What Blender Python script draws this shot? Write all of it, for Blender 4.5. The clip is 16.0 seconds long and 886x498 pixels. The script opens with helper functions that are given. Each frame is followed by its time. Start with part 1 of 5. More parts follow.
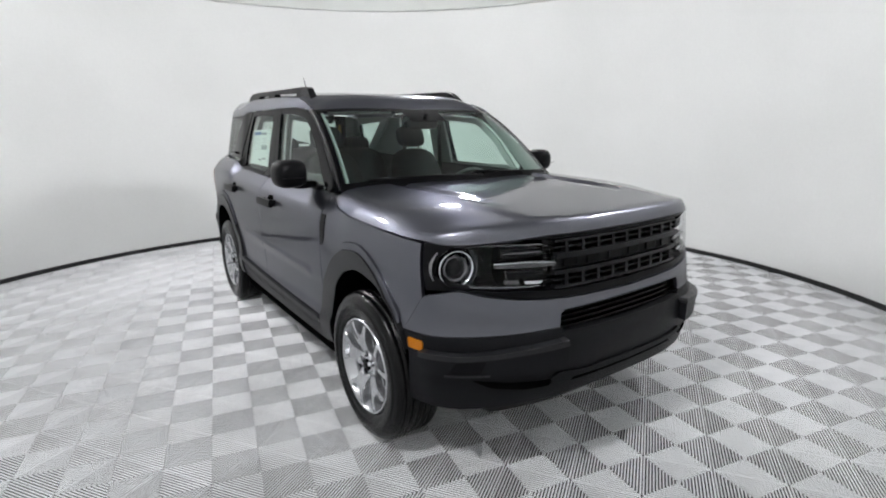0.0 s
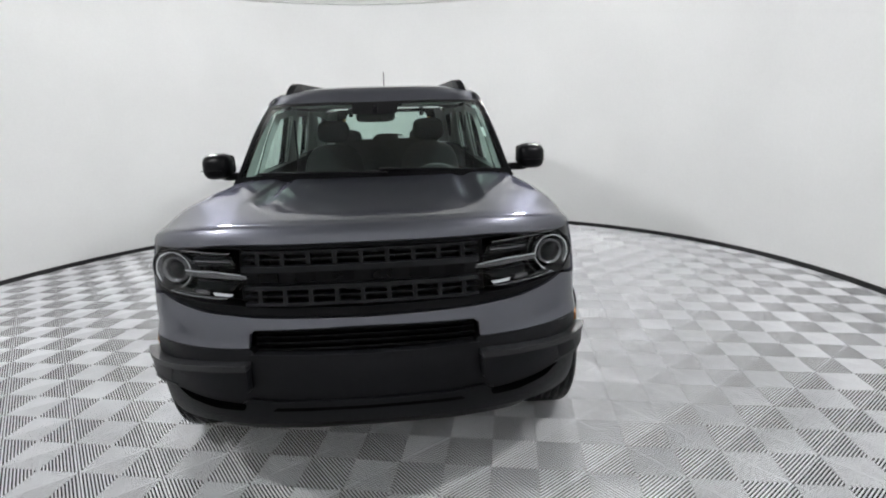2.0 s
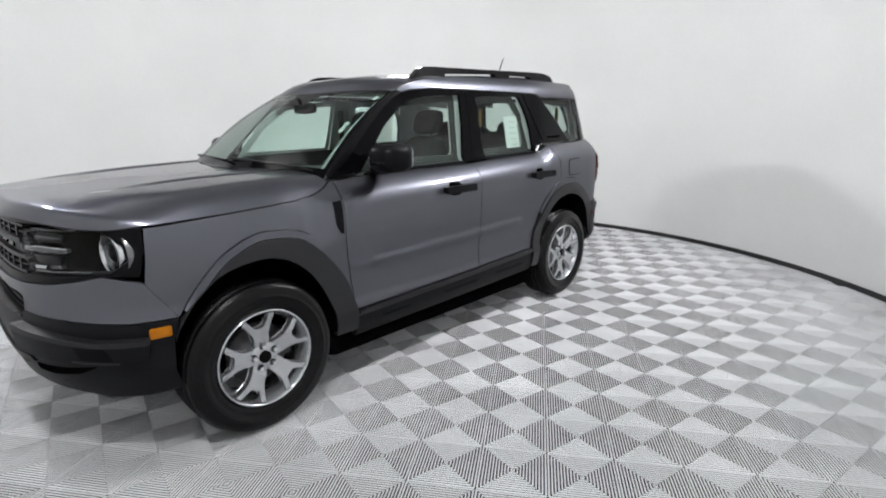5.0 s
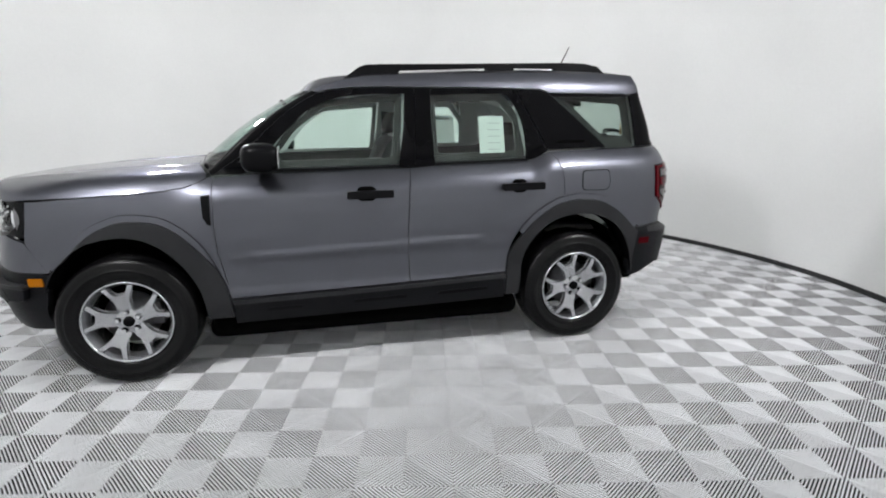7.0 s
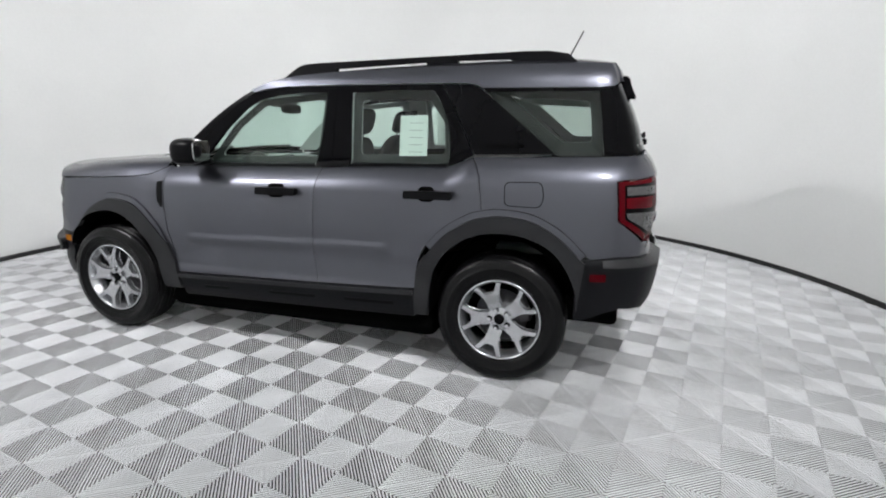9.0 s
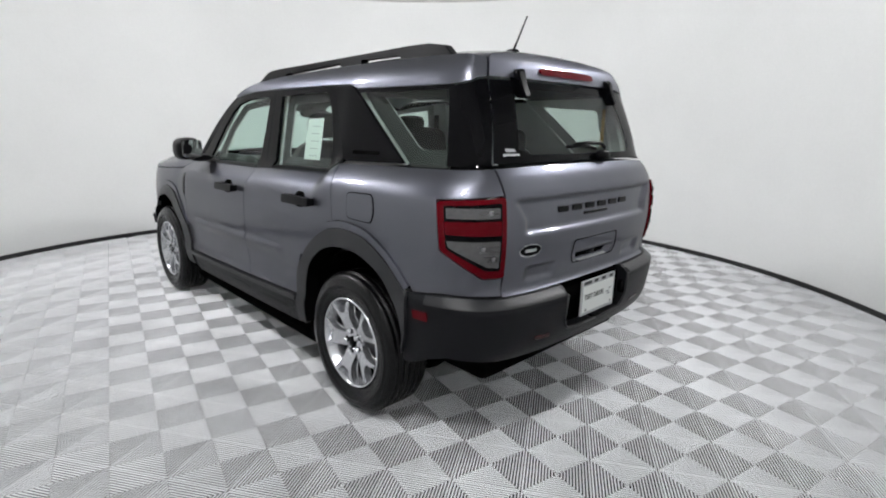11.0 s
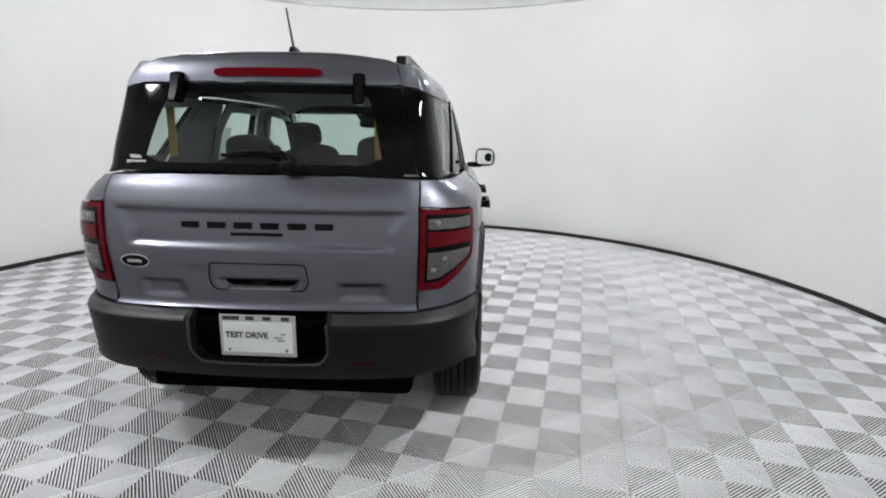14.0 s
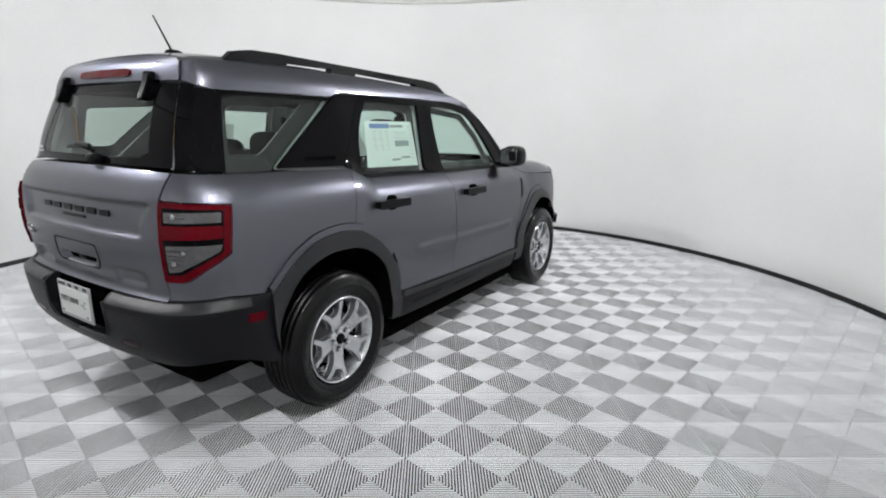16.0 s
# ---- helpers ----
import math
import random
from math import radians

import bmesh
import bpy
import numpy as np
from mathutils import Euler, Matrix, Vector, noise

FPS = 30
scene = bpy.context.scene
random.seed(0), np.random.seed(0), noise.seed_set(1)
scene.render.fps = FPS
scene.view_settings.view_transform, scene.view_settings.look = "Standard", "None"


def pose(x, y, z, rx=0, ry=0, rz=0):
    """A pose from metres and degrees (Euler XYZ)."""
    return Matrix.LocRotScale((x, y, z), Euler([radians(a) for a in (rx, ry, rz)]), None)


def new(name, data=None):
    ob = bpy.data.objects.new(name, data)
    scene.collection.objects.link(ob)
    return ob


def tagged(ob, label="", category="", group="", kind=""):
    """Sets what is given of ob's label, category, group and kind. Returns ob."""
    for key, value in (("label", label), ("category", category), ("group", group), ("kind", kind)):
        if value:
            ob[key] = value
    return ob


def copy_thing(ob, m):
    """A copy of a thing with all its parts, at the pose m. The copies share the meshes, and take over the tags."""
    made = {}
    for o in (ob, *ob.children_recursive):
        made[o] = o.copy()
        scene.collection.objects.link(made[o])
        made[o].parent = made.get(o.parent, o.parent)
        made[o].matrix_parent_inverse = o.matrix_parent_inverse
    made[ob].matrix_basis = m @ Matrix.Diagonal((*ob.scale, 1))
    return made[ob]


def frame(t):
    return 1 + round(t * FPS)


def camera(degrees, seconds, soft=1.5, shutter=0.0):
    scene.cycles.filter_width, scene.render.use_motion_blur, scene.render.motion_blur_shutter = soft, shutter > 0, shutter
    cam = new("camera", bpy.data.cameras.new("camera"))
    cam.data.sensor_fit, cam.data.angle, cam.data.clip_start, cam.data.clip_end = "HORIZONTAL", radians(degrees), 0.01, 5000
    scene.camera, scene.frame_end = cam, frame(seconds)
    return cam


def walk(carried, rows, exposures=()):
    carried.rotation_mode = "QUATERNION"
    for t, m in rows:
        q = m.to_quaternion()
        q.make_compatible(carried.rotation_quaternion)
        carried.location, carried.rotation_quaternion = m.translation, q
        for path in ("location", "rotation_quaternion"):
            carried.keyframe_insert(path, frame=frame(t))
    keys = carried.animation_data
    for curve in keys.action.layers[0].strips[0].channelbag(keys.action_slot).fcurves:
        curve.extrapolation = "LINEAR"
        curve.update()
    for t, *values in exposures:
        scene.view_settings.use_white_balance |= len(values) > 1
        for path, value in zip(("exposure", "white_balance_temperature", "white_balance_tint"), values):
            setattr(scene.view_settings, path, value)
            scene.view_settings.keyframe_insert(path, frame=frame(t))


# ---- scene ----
# The camera goes once round a parked car inside a round photo booth.
FOV = 81.13
PATH = [
    (0.0, -1.941, -3.466, 1.462, 77.20, 0.77, -35.14),
    (0.5, -1.422, -3.686, 1.458, 76.73, 1.44, -26.43),
    (1.0, -0.909, -3.827, 1.454, 76.85, 1.80, -19.11),
    (1.5, -0.383, -3.898, 1.450, 76.94, 1.86, -11.85),
    (2.0, 0.170, -3.899, 1.446, 76.57, 1.79, -4.33),
    (2.5, 0.735, -3.820, 1.441, 76.09, 1.49, 3.84),
    (3.0, 1.291, -3.660, 1.438, 76.10, 1.00, 12.13),
    (3.5, 1.794, -3.435, 1.434, 76.54, 0.72, 19.97),
    (4.0, 2.238, -3.161, 1.431, 76.57, 0.63, 27.41),
    (4.5, 2.667, -2.809, 1.429, 76.50, 0.46, 35.43),
    (5.0, 3.054, -2.389, 1.426, 76.19, 0.27, 43.42),
    (5.6, 3.437, -1.814, 1.424, 76.23, 0.20, 53.39),
    (6.2, 3.719, -1.176, 1.423, 76.26, 0.13, 63.44),
    (6.8, 3.886, -0.505, 1.423, 76.30, 0.06, 73.40),
    (7.5, 3.934, 0.274, 1.423, 76.35, -0.02, 84.67),
    (8.0, 3.878, 0.816, 1.424, 76.37, -0.16, 92.42),
    (8.6, 3.723, 1.427, 1.426, 76.19, -0.38, 100.98),
    (9.2, 3.487, 1.983, 1.429, 76.28, -0.60, 109.50),
    (9.8, 3.172, 2.496, 1.432, 76.38, -0.82, 118.00),
    (10.5, 2.689, 3.050, 1.436, 76.49, -1.08, 128.39),
    (11.0, 2.269, 3.400, 1.440, 76.58, -1.14, 136.07),
    (11.5, 1.809, 3.688, 1.444, 76.79, -1.06, 143.93),
    (12.0, 1.297, 3.919, 1.448, 76.95, -1.05, 151.89),
    (12.5, 0.757, 4.077, 1.452, 76.75, -1.11, 159.87),
    (13.0, 0.211, 4.157, 1.456, 76.61, -1.24, 167.87),
    (13.5, -0.324, 4.163, 1.460, 76.86, -1.21, 175.29),
    (14.0, -0.838, 4.102, 1.464, 77.15, -0.86, 182.98),
    (14.5, -1.332, 3.978, 1.467, 77.13, -0.72, 189.89),
    (15.0, -1.807, 3.792, 1.470, 76.67, -0.60, 197.17),
    (15.5, -2.271, 3.538, 1.473, 76.35, -0.62, 204.73),
    (16.0, -2.704, 3.220, 1.476, 76.50, -0.64, 212.24),
]
cam = camera(FOV, 16.0, soft=2.0)
walk(cam, [(t, pose(x, y, z, rx, ry, rz)) for t, x, y, z, rx, ry, rz in PATH], exposures=[(0.0, 0.0), (16.0, 0.0)])

# ---- light ----
AXIS = (-0.10, 0.13)          # middle of the booth
WALL_R, WALL_H = 4.12, 3.17
LAMP_AT = (46, 134, 222, 318)     # bearings of the lamps
LAMP_RING, LAMP_Z, LAMP_TIP, LAMP_WATT = 3.85, 3.55, 78, 344.0
world = bpy.data.worlds.new("world")
scene.world = world
world.use_nodes = True
world.node_tree.nodes["Background"].inputs[0].default_value = (0.9, 0.95, 1.0, 1)
world.node_tree.nodes["Background"].inputs[1].default_value = 0.05


# ---- materials ----
def material(name, base, rough=0.5, metal=0.0, coat=0.0, grain=0.0, grain_size=400.0, stain=0.0, stain_size=3.0, bump=0.0, bump_size=600.0, spec=0.5, emit=None, power=0.0):
    """A principled surface with grain and stains at two scales."""
    m = bpy.data.materials.new(name)
    m.use_nodes = True
    nt = m.node_tree
    p = nt.nodes["Principled BSDF"]
    p.inputs["Base Color"].default_value = (*base, 1)
    p.inputs["Roughness"].default_value = rough
    p.inputs["Metallic"].default_value = metal
    p.inputs["Coat Weight"].default_value = coat
    p.inputs["Coat Roughness"].default_value = 0.05
    p.inputs["Coat IOR"].default_value = 1.5
    p.inputs["Specular IOR Level"].default_value = spec
    co = nt.nodes.new("ShaderNodeTexCoord")
    if grain or stain:
        last = None
        for amount, size, detail in ((grain, grain_size, 2.0), (stain, stain_size, 6.0)):
            if not amount:
                continue
            n = nt.nodes.new("ShaderNodeTexNoise")
            n.inputs["Scale"].default_value = size
            n.inputs["Detail"].default_value = detail
            nt.links.new(co.outputs["Object"], n.inputs["Vector"])
            r = nt.nodes.new("ShaderNodeMapRange")
            r.inputs["From Min"].default_value, r.inputs["From Max"].default_value = 0.3, 0.7
            r.inputs["To Min"].default_value, r.inputs["To Max"].default_value = 1 - amount, 1 + amount
            nt.links.new(n.outputs["Fac"], r.inputs["Value"])
            mul = nt.nodes.new("ShaderNodeVectorMath")
            mul.operation = "SCALE"
            if last is None:
                mul.inputs[0].default_value = base
            else:
                nt.links.new(last, mul.inputs[0])
            nt.links.new(r.outputs["Result"], mul.inputs["Scale"])
            last = mul.outputs["Vector"]
        nt.links.new(last, p.inputs["Base Color"])
    if bump:
        n = nt.nodes.new("ShaderNodeTexNoise")
        n.inputs["Scale"].default_value = bump_size
        n.inputs["Detail"].default_value = 3.0
        nt.links.new(co.outputs["Object"], n.inputs["Vector"])
        b = nt.nodes.new("ShaderNodeBump")
        b.inputs["Strength"].default_value = bump
        b.inputs["Distance"].default_value = 0.002
        nt.links.new(n.outputs["Fac"], b.inputs["Height"])
        nt.links.new(b.outputs["Normal"], p.inputs["Normal"])
    if emit:
        p.inputs["Emission Color"].default_value = (*emit, 1)
        p.inputs["Emission Strength"].default_value = power
    return m


def pane(name, tint, rough=0.0, gloss_least=0.060):
    """Thin glass: tinted see-through, with a gloss that grows at grazing angles."""
    m = bpy.data.materials.new(name)
    m.use_nodes = True
    nt = m.node_tree
    nt.nodes.remove(nt.nodes["Principled BSDF"])
    out = nt.nodes["Material Output"]
    mix, clear, gloss, face = (nt.nodes.new("ShaderNode" + k) for k in ("MixShader", "BsdfTransparent", "BsdfGlossy", "LayerWeight"))
    clear.inputs["Color"].default_value = (*tint, 1)
    gloss.inputs["Roughness"].default_value = rough
    face.inputs["Blend"].default_value = 0.5
    power, grow = nt.nodes.new("ShaderNodeMath"), nt.nodes.new("ShaderNodeMath")
    power.operation, grow.operation = "POWER", "MULTIPLY_ADD"
    power.inputs[1].default_value, grow.inputs[1].default_value, grow.inputs[2].default_value = 5.0, 0.80, gloss_least
    nt.links.new(face.outputs["Facing"], power.inputs[0])
    nt.links.new(power.outputs[0], grow.inputs[0])
    nt.links.new(grow.outputs[0], mix.inputs[0])
    nt.links.new(clear.outputs[0], mix.inputs[1])
    nt.links.new(gloss.outputs[0], mix.inputs[2])
    nt.links.new(mix.outputs[0], out.inputs["Surface"])
    return m


PAINT = material("grey_metallic_paint", (0.118, 0.121, 0.144), 0.39, 1.0, 0.85, spec=0.1, grain=0.10, grain_size=900, stain=0.03, stain_size=2.0)
PAINT.node_tree.nodes["Principled BSDF"].inputs["Coat Roughness"].default_value = 0.03
PAINT.node_tree.nodes["Principled BSDF"].inputs["Specular Tint"].default_value = (0.33, 0.33, 0.34, 1)     # dims the lamps' glare on the paint at grazing angles
CLAD = material("black_grained_plastic", (0.0066, 0.0069, 0.0084), 0.42, 0, 0, spec=0.14, grain=0.15, grain_size=500, stain=0.10, bump=0.25, bump_size=900)
GLOSSB = material("gloss_black_trim", (0.0020, 0.0020, 0.0025), 0.04, 0, 0.06, spec=0.05, stain=0.05)
TRIM = material("satin_black_trim", (0.0040, 0.0040, 0.0047), 0.33, spec=0.08, grain=0.1, stain=0.08)
GRILLE = material("dark_grey_grille", (0.0075, 0.008, 0.0095), 0.34, 0.1, spec=0.22, grain=0.08, stain=0.05)
# near-black that stands in for shade in gaps, hollows and under the body
VOID = material("shade_black", (0.0025, 0.0025, 0.0025), 0.9, spec=0.0, grain=0.2, grain_size=60)
# grey of the arch mouldings, also the lit tone of black bumper ledges
ARCHM = material("moulding_and_lit_ledge_grey", (0.014, 0.0145, 0.0165), 0.42, 0, 0, spec=0.35, grain=0.15, grain_size=500, stain=0.10, bump=0.2, bump_size=900)
LINER = material("felt_wheel_liner", (0.003, 0.003, 0.0033), 0.95, spec=0.0, grain=0.3, grain_size=200, bump=0.4, bump_size=300)
RUBBER = material("black_tyre_rubber", (0.0030, 0.0030, 0.0034), 0.27, spec=0.22, grain=0.2, grain_size=300, stain=0.2, stain_size=12, bump=0.3, bump_size=400)
ALLOY = material("silver_painted_alloy", (0.56, 0.57, 0.59), 0.24, 0.90, 0.3, grain=0.04, stain=0.04)
STEEL = material("brake_steel", (0.09, 0.09, 0.095), 0.5, 0.8, grain=0.1, stain=0.15, stain_size=20)
CHROME = material("bright_chrome", (0.75, 0.76, 0.78), 0.12, 1.0, stain=0.03)
LENS = pane("clear_lamp_lens", (0.93, 0.94, 0.95), 0.06, 0.012)
GLASS = pane("green_tinted_glass", (0.83, 0.94, 0.89), 0.0, 0.045)
SCREENGLASS = pane("green_screen_glass", (0.73, 0.87, 0.815), 0.0, 0.045)
DARKGLASS = pane("dark_tinted_glass", (0.66, 0.74, 0.70), 0.0, 0.035)
RED = material("red_lamp_lens", (0.080, 0.0006, 0.0035), 0.08, 0, 0.12, spec=0.08, stain=0.06, stain_size=10)
DIMRED = material("dull_red_reflector", (0.028, 0.0015, 0.0025), 0.25, 0, 0.1, spec=0.2, grain=0.2, grain_size=150)
AMBER = material("amber_marker_lens", (0.45, 0.15, 0.004), 0.2, 0, 0.15, spec=0.2, grain=0.15, grain_size=200)
DUSK = material("dark_lamp_reflector", (0.11, 0.108, 0.112), 0.17, 0.85, stain=0.15, stain_size=30)
SMOKE = material("grey_lamp_reflector", (0.24, 0.24, 0.25), 0.20, 0.85, stain=0.12, stain_size=30)
CLOTH = material("charcoal_seat_cloth", (0.010, 0.0105, 0.0115), 0.9, grain=0.3, grain_size=300, bump=0.3)
DASH = material("charcoal_dash_plastic", (0.032, 0.033, 0.035), 0.6, grain=0.1, bump=0.2)
PALE = material("pale_grey_headliner", (0.52, 0.53, 0.52), 0.9, grain=0.06, grain_size=300, stain=0.04)
BELT = material("ochre_seat_belt", (0.30, 0.17, 0.03), 0.8, grain=0.1)
def let_light_through(m, share):
    """Lets part of the light pass a thin sheet, as paper does."""
    nt = m.node_tree
    mix, back = nt.nodes.new("ShaderNodeMixShader"), nt.nodes.new("ShaderNodeBsdfTranslucent")
    back.inputs["Color"].default_value = (0.85, 0.88, 0.86, 1)
    mix.inputs[0].default_value = share
    nt.links.new(nt.nodes["Principled BSDF"].outputs[0], mix.inputs[1])
    nt.links.new(back.outputs[0], mix.inputs[2])
    nt.links.new(mix.outputs[0], nt.nodes["Material Output"].inputs["Surface"])


PAPER = material("white_paper", (0.80, 0.82, 0.80), 0.6, grain=0.02, stain=0.03, stain_size=8)
let_light_through(PAPER, 0.3)
INK = material("grey_print", (0.25, 0.27, 0.28), 0.6, grain=0.1)
BLUEINK = material("blue_print", (0.10, 0.16, 0.35), 0.6, grain=0.1)
BLACKINK = material("black_print", (0.02, 0.02, 0.02), 0.5, grain=0.1)
SILVER = material("silver_frame", (0.45, 0.46, 0.47), 0.35, 0.6, grain=0.08)
CELL = material("clear_lamp_cell", (0.11, 0.11, 0.113), 0.18, 0.6, 0.2, stain=0.15, stain_size=40)
LINING = material("grey_window_lining", (0.014, 0.0155, 0.015), 0.8, grain=0.08, grain_size=300, stain=0.05)
MIRROR = material("mirror_glass", (0.85, 0.86, 0.87), 0.02, 1.0, stain=0.02)
RIB = material("grey_ribbed_floor_plastic", (0.83, 0.84, 0.855), 0.32, 0.10, spec=0.35, grain=0.05, grain_size=120, stain=0.15, stain_size=2.2, bump=0.1, bump_size=250)
UNDER = material("dark_floor_base", (0.012, 0.012, 0.013), 0.8, spec=0.1, grain=0.2, stain=0.3)
WALLM = material("white_booth_wall", (0.803, 0.81, 0.803), 0.75, grain=0.012, grain_size=40, stain=0.03, stain_size=0.9, bump=0.05, bump_size=60)
BASEM = material("black_rubber_base_strip", (0.012, 0.012, 0.013), 0.5, grain=0.3, stain=0.3, stain_size=5)
RINGM = material("grey_green_ring", (0.68, 0.70, 0.68), 0.6, grain=0.05, stain=0.05)
CEILM = material("grey_ceiling", (0.38, 0.385, 0.38), 0.9, grain=0.03, stain=0.05)
HOUSING = material("black_lamp_housing", (0.03, 0.03, 0.03), 0.5, grain=0.1)
GLOW = material("lamp_diffuser", (0.8, 0.8, 0.8), 0.5, emit=(0.992, 0.989, 1.005), power=LAMP_WATT)


# ---- mesh helpers ----
def part(name, bm, mat, parent=None, label="", mirror=False, smooth=True):
    """Links a bmesh as one mesh object under a thing or a part."""
    if mirror:
        for v in bm.verts:
            v.co.x = -v.co.x
        bmesh.ops.reverse_faces(bm, faces=bm.faces[:])
    me = bpy.data.meshes.new(name)
    if smooth:
        for f in bm.faces:
            f.smooth = True
    bm.to_mesh(me)
    bm.free()
    me.materials.append(mat)
    ob = new(name, me)
    if parent is not None:
        ob.parent = parent
    return tagged(ob, label=label)


def empty(name):
    return new(name)


def lerp(x, *pairs):
    """Piecewise linear through (x, y) pairs."""
    return float(np.interp(x, [a for a, _ in pairs], [b for _, b in pairs]))


CURVES = {}


def curve(x, *pairs):
    """A smooth line without overshoot through (x, y) pairs."""
    if pairs not in CURVES:
        px, py = np.array([a for a, _ in pairs], float), np.array([b for _, b in pairs], float)
        h, d = np.diff(px), np.diff(py) / np.diff(px)
        m = np.zeros(len(px))
        m[0], m[-1] = d[0], d[-1]
        for i in range(1, len(px) - 1):
            if d[i - 1] * d[i] > 0:
                w1, w2 = 2 * h[i] + h[i - 1], h[i] + 2 * h[i - 1]
                m[i] = (w1 + w2) / (w1 / d[i - 1] + w2 / d[i])
        gx = np.linspace(px[0], px[-1], 1500)
        k = np.clip(np.searchsorted(px, gx, side="right") - 1, 0, len(h) - 1)
        t = (gx - px[k]) / h[k]
        gy = ((1 + 2 * t) * (1 - t) ** 2) * py[k] + t * (1 - t) ** 2 * h[k] * m[k] + t * t * (3 - 2 * t) * py[k + 1] + t * t * (t - 1) * h[k] * m[k + 1]
        CURVES[pairs] = (gx, gy)
    return float(np.interp(x, *CURVES[pairs]))


def smooth(x, a, b):
    t = min(1.0, max(0.0, (x - a) / (b - a)))
    return t * t * (3 - 2 * t)


def spline(pts, n=12):
    """Catmull-Rom through points of any dimension."""
    p = [np.array(q, float) for q in pts]
    p = [2 * p[0] - p[1]] + p + [2 * p[-1] - p[-2]]
    out = []
    for i in range(1, len(p) - 2):
        for k in range(n):
            t = k / n
            out.append(0.5 * (2 * p[i] + (p[i + 1] - p[i - 1]) * t + (2 * p[i - 1] - 5 * p[i] + 4 * p[i + 1] - p[i + 2]) * t * t
                              + (3 * p[i] - p[i - 1] - 3 * p[i + 1] + p[i + 2]) * t ** 3))
    out.append(p[-2])
    return [tuple(q) for q in out]


def area2(pts):
    return 0.5 * sum(a[0] * b[1] - b[0] * a[1] for a, b in zip(pts, pts[1:] + pts[:1]))


def rounded(pts, r, n=4):
    """Rounds the corners of a closed outline."""
    out = []
    for i, q in enumerate(pts):
        q, a, b = Vector(q), Vector(pts[i - 1]), Vector(pts[(i + 1) % len(pts)])
        ra = min(r, (a - q).length * 0.45, (b - q).length * 0.45)
        p0, p1 = q + (a - q).normalized() * ra, q + (b - q).normalized() * ra
        for k in range(n + 1):
            t = k / n
            out.append(tuple(p0 * (1 - t) ** 2 + q * 2 * t * (1 - t) + p1 * t * t))
    return out


def inset(pts, g):
    """Moves a closed counter-clockwise outline inwards by g."""
    out, n = [], len(pts)
    for i in range(n):
        a, q, b = Vector(pts[i - 1]), Vector(pts[i]), Vector(pts[(i + 1) % n])
        d0, d1 = (q - a), (b - q)
        if d0.length < 1e-7 or d1.length < 1e-7:
            out.append(tuple(q))
            continue
        n0, n1 = Vector((-d0.y, d0.x)).normalized(), Vector((-d1.y, d1.x)).normalized()
        m = n0 + n1
        if m.length < 0.3:
            out.append(tuple(q + n0 * g))
            continue
        out.append(tuple(q + m * (g / max(0.35, m.length_squared / 2))))
    return out


def panel(pts, surf, step=0.05, depth=0.02, off=0.0, gap=0.0022, flip=False, bulge=0.0):
    """A curved sheet: an outline in the surface's own two measures, cut into a fine net, laid on the surface, with folded edges."""
    pts = [tuple(q) for q in pts]
    if area2(pts) < 0:
        pts = pts[::-1]
    if gap:
        pts = inset(pts, gap)
    bm = bmesh.new()
    bm.faces.new([bm.verts.new((a, b, 0)) for a, b in pts])
    for k in (0, 1):
        lo, hi = min(q[k] for q in pts), max(q[k] for q in pts)
        n = int((hi - lo) / step)
        for i in range(1, n + 1):
            c = lo + (hi - lo) * i / (n + 1)
            bmesh.ops.bisect_plane(bm, geom=bm.verts[:] + bm.edges[:] + bm.faces[:], dist=1e-5,
                                   plane_co=(c, 0, 0) if k == 0 else (0, c, 0), plane_no=(1, 0, 0) if k == 0 else (0, 1, 0))
    big = [f for f in bm.faces if len(f.verts) > 4]
    if big:
        bmesh.ops.triangulate(bm, faces=big)
    rim = [e for e in bm.edges if e.is_boundary]
    inner = {}
    for e in rim:
        for v in e.verts:
            if v not in inner:
                inner[v] = bm.verts.new(surf(v.co.x, v.co.y, off - depth))
    skirt = []
    for e in rim:
        f = e.link_faces[0]
        a, b = e.verts
        for lp in f.loops:
            if lp.edge == e:
                a, b = lp.vert, lp.link_loop_next.vert
        skirt.append((a, b))
        e.smooth = False
    made = set(inner.values())
    for v in bm.verts:
        if v not in made:
            v.co = Vector(surf(v.co.x, v.co.y, off))
    for a, b in skirt:
        bm.faces.new((b, a, inner[a], inner[b]))
    if flip:
        bmesh.ops.reverse_faces(bm, faces=bm.faces[:])
    return bm


def net(nu, nv, f, closed=False):
    """A net of quads through f(u, v)."""
    bm = bmesh.new()
    vs = [[bm.verts.new(f(i / nu, j / nv)) for j in range(nv + 1)] for i in range(nu + 1)]
    for i in range(nu):
        for j in range(nv):
            bm.faces.new((vs[i][j], vs[i + 1][j], vs[i + 1][j + 1], vs[i][j + 1]))
    return bm


def slab(x0, x1, y0, y1, z0, z1, r=0.01, seg=2, m=None):
    """A box with rounded edges."""
    bm = bmesh.new()
    bmesh.ops.create_cube(bm, size=1, matrix=Matrix.Translation(((x0 + x1) / 2, (y0 + y1) / 2, (z0 + z1) / 2)) @ Matrix.Diagonal((x1 - x0, y1 - y0, z1 - z0, 1)))
    if r:
        bmesh.ops.bevel(bm, geom=bm.edges[:], offset=r, segments=seg, affect="EDGES", profile=0.5)
    if m is not None:
        bm.transform(m)
    return bm


